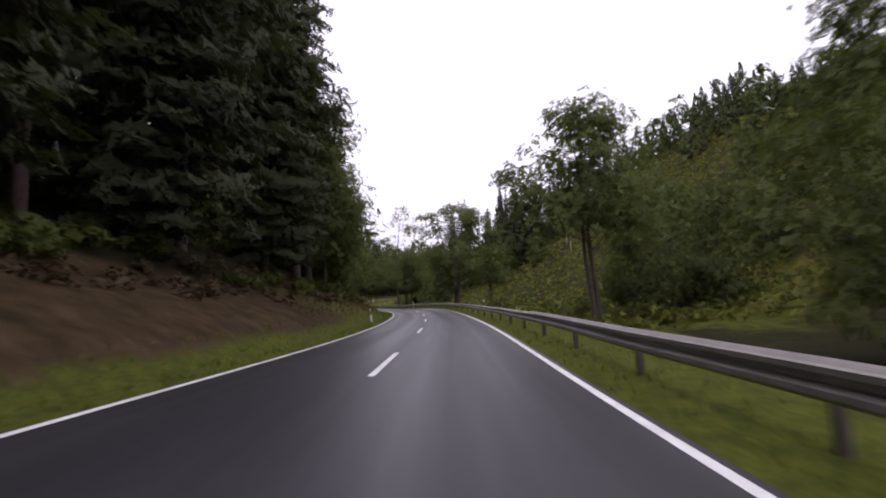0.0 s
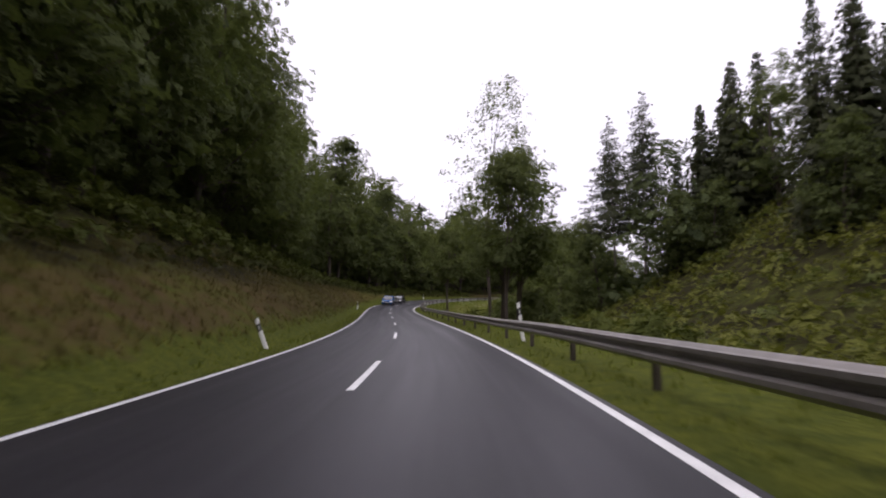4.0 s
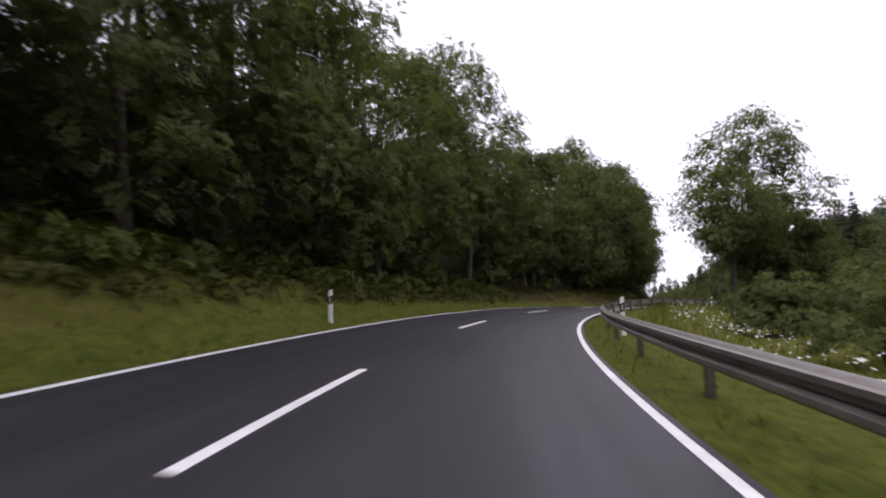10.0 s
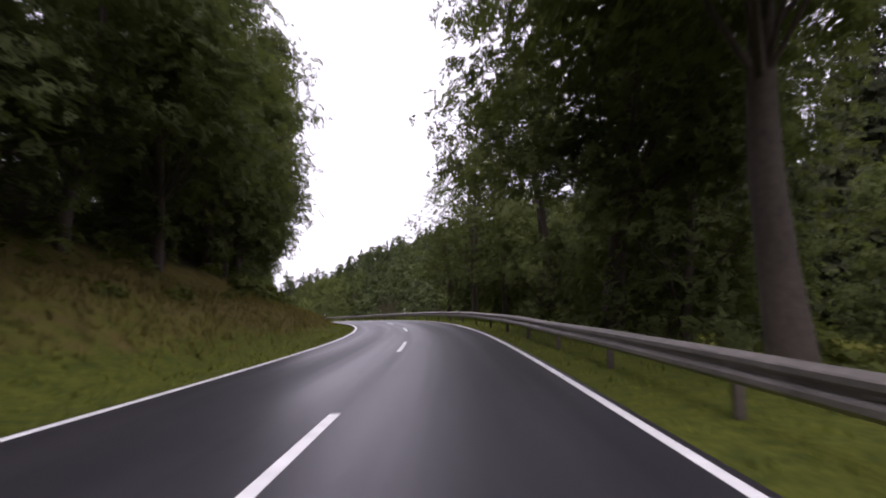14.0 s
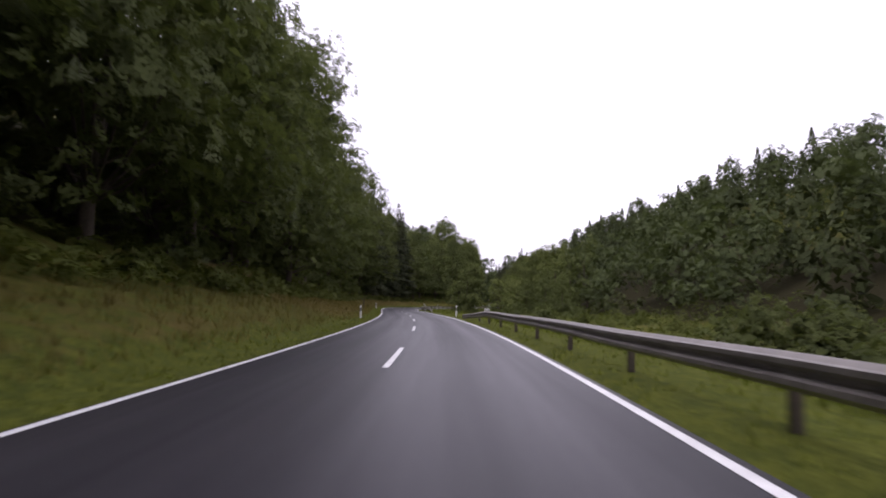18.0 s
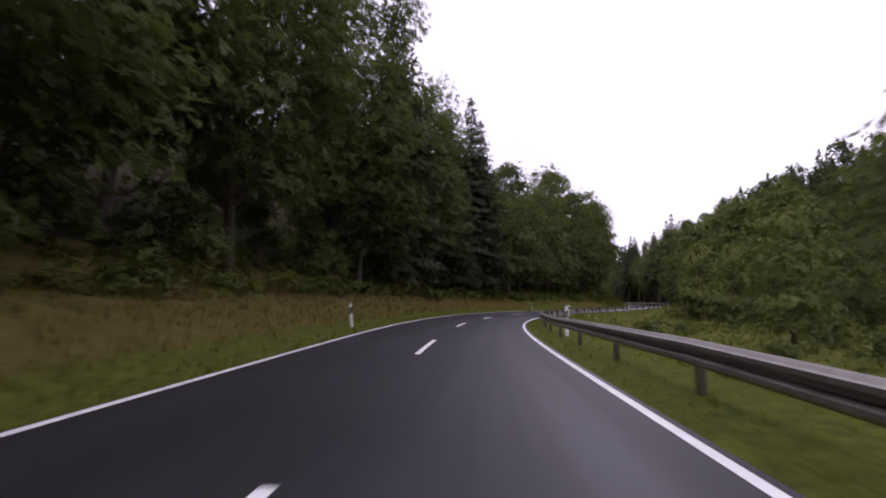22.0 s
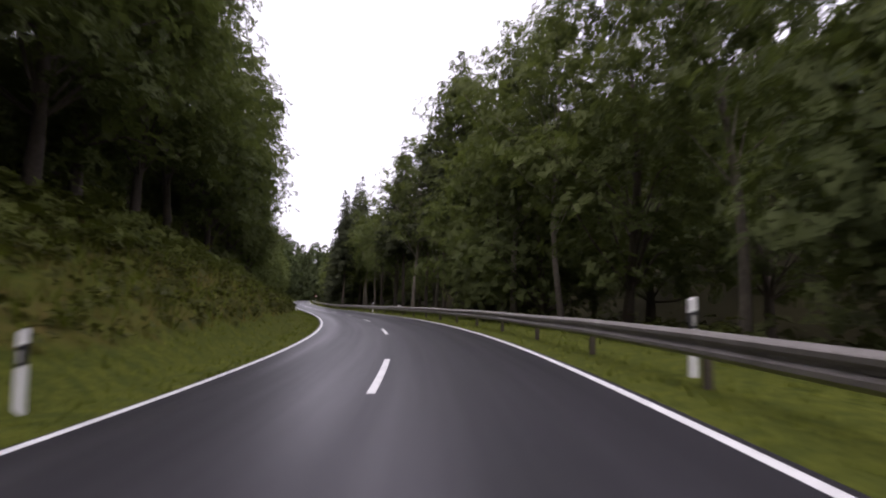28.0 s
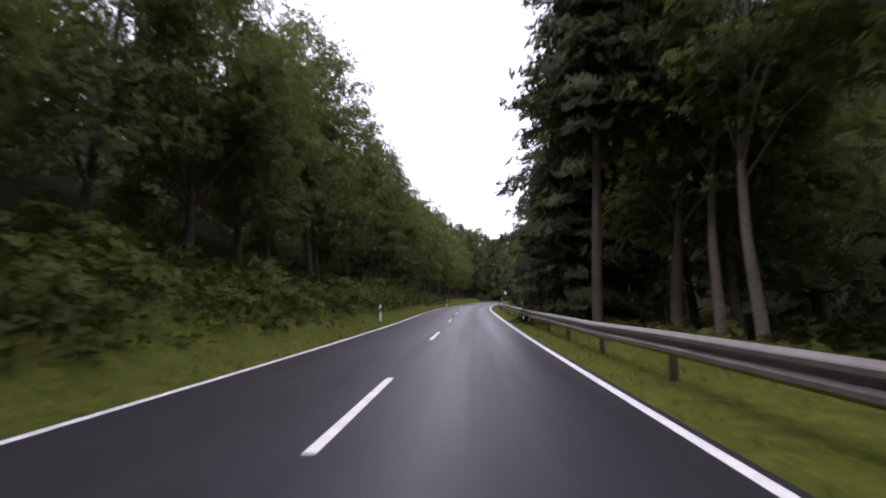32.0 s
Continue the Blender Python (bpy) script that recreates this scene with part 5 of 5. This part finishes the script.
def wheel(parent, x, y, r, wide):
    tyre = Bits()
    side = 1 if x > 0 else -1
    profile = [(r * 0.66, -0.5), (r * 0.93, -0.5), (r, -0.34), (r, 0.34), (r * 0.93, 0.5), (r * 0.66, 0.5)]
    verts, faces, n = [], [], 28
    for k in range(n):
        a = 6.2832 * k / n
        verts += [(q * wide, math.cos(a) * p, math.sin(a) * p) for p, q in profile]
    m = len(profile)
    for k in range(n):
        for i in range(m):
            faces.append((k * m + i, k * m + (i + 1) % m, ((k + 1) % n) * m + (i + 1) % m, ((k + 1) % n) * m + i))
    hub = empty("wheel", "", "")
    hub.parent = parent
    hub.matrix_basis = Matrix.Translation((x, y, r))
    part("tyre", mesh_of("tyre", verts, faces, M_TYRE, True), None, hub)
    rim = Bits()
    face = side * wide * 0.40
    ring = [(face, math.cos(6.2832 * k / 20) * r * 0.66, math.sin(6.2832 * k / 20) * r * 0.66) for k in range(20)]
    inner = [(face - side * 0.03, y0 * 0.86, z0 * 0.86) for _, y0, z0 in ring]
    rim.add(ring + inner, [(k, (k + 1) % 20, 20 + (k + 1) % 20, 20 + k) for k in range(20)])
    for k in range(5):
        a = 6.2832 * k / 5
        u, v = np.array([0, math.cos(a), math.sin(a)]), np.array([0, -math.sin(a), math.cos(a)])
        o = np.array([face - side * 0.01, 0, 0])
        rim.add([o + u * 0.03 - v * 0.05, o + u * 0.03 + v * 0.05, o + u * r * 0.6 + v * 0.03, o + u * r * 0.6 - v * 0.03], [(0, 1, 2, 3)])
    rim.add([(face - side * 0.05, math.cos(6.2832 * k / 20) * r * 0.6, math.sin(6.2832 * k / 20) * r * 0.6) for k in range(20)], [tuple(range(20))])
    part("rim", rim.mesh("rim", M_RIM), None, hub)


def hatchback(label, paint, s, w, long, wide, high, belt, nose, rake=1.62, sweep=0.34, spoiler=False):
    """A small car that faces the viewer. nose: height of the bonnet's front edge."""
    car = empty("car", label, "car")
    x, y = plan(s + long / 2, w)
    slope = math.atan(float(np.interp(s, ALONG, grade)))
    car.matrix_basis = Matrix.Translation((float(x), float(y), float(road_z(s + long / 2, w)) + 0.004)) @ Euler((-slope, -math.atan(float(np.interp(s, ALONG, FALL))) * -1, heading(s + long / 2) + math.pi)).to_matrix().to_4x4()
    h, f, r = wide / 2, long / 2, -long / 2
    part("body", loft([(f, h * 0.62, 0.34, nose - 0.16, 0.16), (f - 0.06, h * 0.86, 0.22, nose - 0.05, 0.16), (f - 0.22, h * 0.96, 0.19, nose, 0.14),
                       (f - 0.55, h, 0.18, nose + 0.07, 0.12), (f - 0.95, h, 0.18, belt - 0.03, 0.10), (f - 1.3, h, 0.18, belt + 0.01, 0.08), (0, h, 0.18, belt + 0.02, 0.07),
                       (r + 0.8, h, 0.18, belt + 0.05, 0.07), (r + 0.25, h * 0.97, 0.22, belt + 0.06, 0.09), (r + 0.04, h * 0.88, 0.30, belt - 0.02, 0.14), (r, h * 0.75, 0.36, belt - 0.1, 0.18)],
                      paint, "body"), None, car)
    y0, y1, y2, y3 = f - 0.92, f - rake, r + 0.62, r + 0.14  # foot of the windscreen, its top, end of the roof, foot of the rear window
    wb, wr_ = h * 0.90, h * 0.70
    zb, zr = belt + 0.0, high
    part("cabin", loft([(y0 + 0.02, wb * 0.9, zb - 0.1, zb + 0.02, 0.1), ((y0 + y1) / 2, wb * 0.93, zb - 0.1, (zb + zr) / 2 - 0.005, 0.1), (y1, wr_ + 0.06, zb - 0.1, zr - 0.085, 0.12),
                        (0, wr_ + 0.07, zb - 0.1, zr - 0.045, 0.12), (y2, wr_ + 0.05, zb - 0.1, zr - 0.085, 0.12), (y3, wb * 0.86, zb - 0.1, zb + 0.06, 0.1)], M_BLACK, "cabin"), None, car,
         "dark car interior behind the glass")
    part("windscreen", pane([(-wb * 0.88, y0 + 0.05, zb + 0.05), (wb * 0.88, y0 + 0.05, zb + 0.05), (wr_ * 0.94, y1 + 0.03, zr - 0.03), (-wr_ * 0.94, y1 + 0.03, zr - 0.03)], 0.012, M_GLASS, "windscreen"),
         None, car)
    for side in (-1, 1):
        a, b = side * (wb + 0.012), side * (wr_ + 0.075)
        part("side_window", pane([(a, y0 - 0.22, zb + 0.05), (a, -0.12, zb + 0.06), (b, -0.12, zr - 0.10), (b, y1 - 0.12, zr - 0.10)], 0.01 * side, M_GLASS, "side_window"), None, car)
        part("side_window", pane([(a, -0.22, zb + 0.06), (a, y2 - 0.02, zb + 0.10), (b, y2 + 0.1, zr - 0.13), (b, -0.22, zr - 0.10)], 0.01 * side, M_GLASS, "side_window"), None, car)
        pillar = Bits()
        pillar.add(*tube([(side * wb * 0.93, y0 + 0.03, zb + 0.02), (side * (wr_ + 0.02), y1 + 0.02, zr - 0.04), (side * (wr_ + 0.04), 0, zr - 0.03), (side * (wr_ + 0.02), y2, zr - 0.06),
                         (side * wb * 0.88, y3, zb + 0.04)], [0.04, 0.038, 0.038, 0.045, 0.06], 6))
        pillar.add(*tube([(side * (wb + 0.0), -0.17, zb), (side * (wr_ + 0.06), -0.17, zr - 0.05)], [0.045, 0.04], 5))
        part("pillar", pillar.mesh("pillar", paint, True), None, car)
        part("door_handle", box(side * h - 0.015, side * h + 0.022, -0.02, 0.14, belt - 0.16, belt - 0.125, 0.008), paint, car)
        part("door_seam", box(side * h - 0.012, side * h + 0.004, -0.19, -0.178, 0.30, belt - 0.03), M_BLACK, car)
        part("sill_strip", box(side * h - 0.03, side * h + 0.012, r + 0.95, f - 1.05, 0.24, 0.31, 0.01), M_BLACK, car)
        mirror = as_mesh("mirror", box(-0.10, 0.10, -0.05, 0.06, -0.06, 0.07, 0.03), paint)
        m = part("mirror", mirror, None, car)
        m.matrix_basis = Matrix.Translation((side * (h + 0.05), y0 - 0.28, belt + 0.08))
        # swept-back lens that wraps round the corner of the wing
        lamp, upper, lower = Bits(), [], []
        for k in range(9):
            u = k / 8
            lx = side * (h * float(np.interp(u, (0, 0.2, 0.4, 0.55, 0.7, 0.85, 1), (0.50, 0.66, 0.82, 0.91, 0.965, 0.99, 0.995))) + 0.012)
            ly = f + 0.03 - sweep * float(np.interp(u, (0, 0.2, 0.4, 0.55, 0.7, 0.85, 1), (0.0, 0.02, 0.10, 0.24, 0.46, 0.74, 1.0)))
            mid, half = nose - 0.225 + 0.15 * u, float(np.interp(u, (0, 0.25, 0.6, 1), (0.035, 0.075, 0.065, 0.012)))
            upper.append((lx, ly - 0.02, mid + half))
            lower.append((lx, ly, mid - half))
        back = [(x_ * 0.93, y_ - 0.14, z_) for x_, y_, z_ in upper + lower]
        quads = [(k, k + 1, 9 + k + 1, 9 + k) for k in range(8)]
        lamp.add(upper + lower + back, quads + [tuple(18 + i for i in reversed(q)) for q in quads] + [(k, 18 + k, 18 + k + 1, k + 1) for k in range(8)] + [(9 + k, 10 + k, 28 + k, 27 + k) for k in range(8)])
        lamp_ob = part("headlight", lamp.mesh("headlight", M_LAMP), None, car, "clear swept-back headlight with lit lamp")
        bulb = Bits()
        spot = (side * h * 0.68, f + 0.012, nose - 0.18)
        ring = [(spot[0] + math.cos(6.2832 * k / 12) * 0.05, spot[1] + 0.012, spot[2] + math.sin(6.2832 * k / 12) * 0.045) for k in range(12)]
        ring2 = [(x_, y_ + 0.022, z_) for x_, y_, z_ in ring]
        bulb.add(ring + ring2, [(k, (k + 1) % 12, 12 + (k + 1) % 12, 12 + k) for k in range(12)] + [tuple(range(12, 24))])
        part("lamp", bulb.mesh("lamp", M_LAMP_ON), None, lamp_ob)
        for wy in (f - 0.68, r + 0.55):
            arch = Bits()
            arch.add(*tube([(side * (h - 0.012), wy + math.cos(a_) * 0.345, 0.29 + math.sin(a_) * 0.345) for a_ in [math.pi * k / 10 for k in range(11)]], [0.026] * 11, 5))
            part("wheel_arch", arch.mesh("wheel_arch", M_BLACK, True), None, car)
    part("roof", loft([(y1 + 0.05, wr_ + 0.02, zr - 0.085, zr - 0.025, 0.1), (y1 - 0.3, wr_ + 0.05, zr - 0.045, zr + 0.005, 0.1), (0, wr_ + 0.06, zr - 0.04, zr + 0.01, 0.1), (y2, wr_ + 0.03, zr - 0.07, zr - 0.02, 0.1)],
                      paint, "roof"), None, car)
    grille = part("grille", box(-h * 0.45, h * 0.45, f - 0.10, f + 0.012, nose - 0.30, nose - 0.17, 0.015), M_BLACK, car)
    for z_ in (nose - 0.27, nose - 0.215):
        part("bar", box(-h * 0.42, h * 0.42, f + 0.0125, f + 0.022, z_, z_ + 0.014, 0.004), M_RIM, grille)
    if spoiler:
        part("spoiler", box(-wr_ * 0.9, wr_ * 0.9, y2 - 0.28, y2 + 0.04, zr - 0.045, zr + 0.005, 0.014), paint, car)
    part("bumper_intake", box(-h * 0.62, h * 0.62, f - 0.12, f + 0.015, 0.24, 0.40, 0.02), M_BLACK, car)
    plate = part("number_plate", box(-0.26, 0.26, f + 0.016, f + 0.03, nose - 0.42, nose - 0.31, 0.004), M_WHITE, car)
    for a, b in ((-0.21, -0.11), (-0.07, -0.01), (0.03, 0.20)):
        part("bar", box(a, b, f + 0.0305, f + 0.033, nose - 0.395, nose - 0.335), M_BLACK, plate)
    for px in (-1, 1):
        for py in (f - 0.68, r + 0.55):
            wheel(car, px * (h - 0.09), py, 0.29, 0.18)
    return car


hatchback("small bright blue hatchback with lit headlights on the road", car_paint("blue_paint", (0.008, 0.10, 0.36)), 149.5, -1.44, 3.40, 1.60, 1.42, 0.90, 0.79)
hatchback("black hatchback with lit headlights driving on the road", car_paint("black_paint", (0.006, 0.006, 0.008)), 158.7, -1.45, 3.85, 1.78, 1.34, 0.87, 0.76, 2.0, 0.46, True)
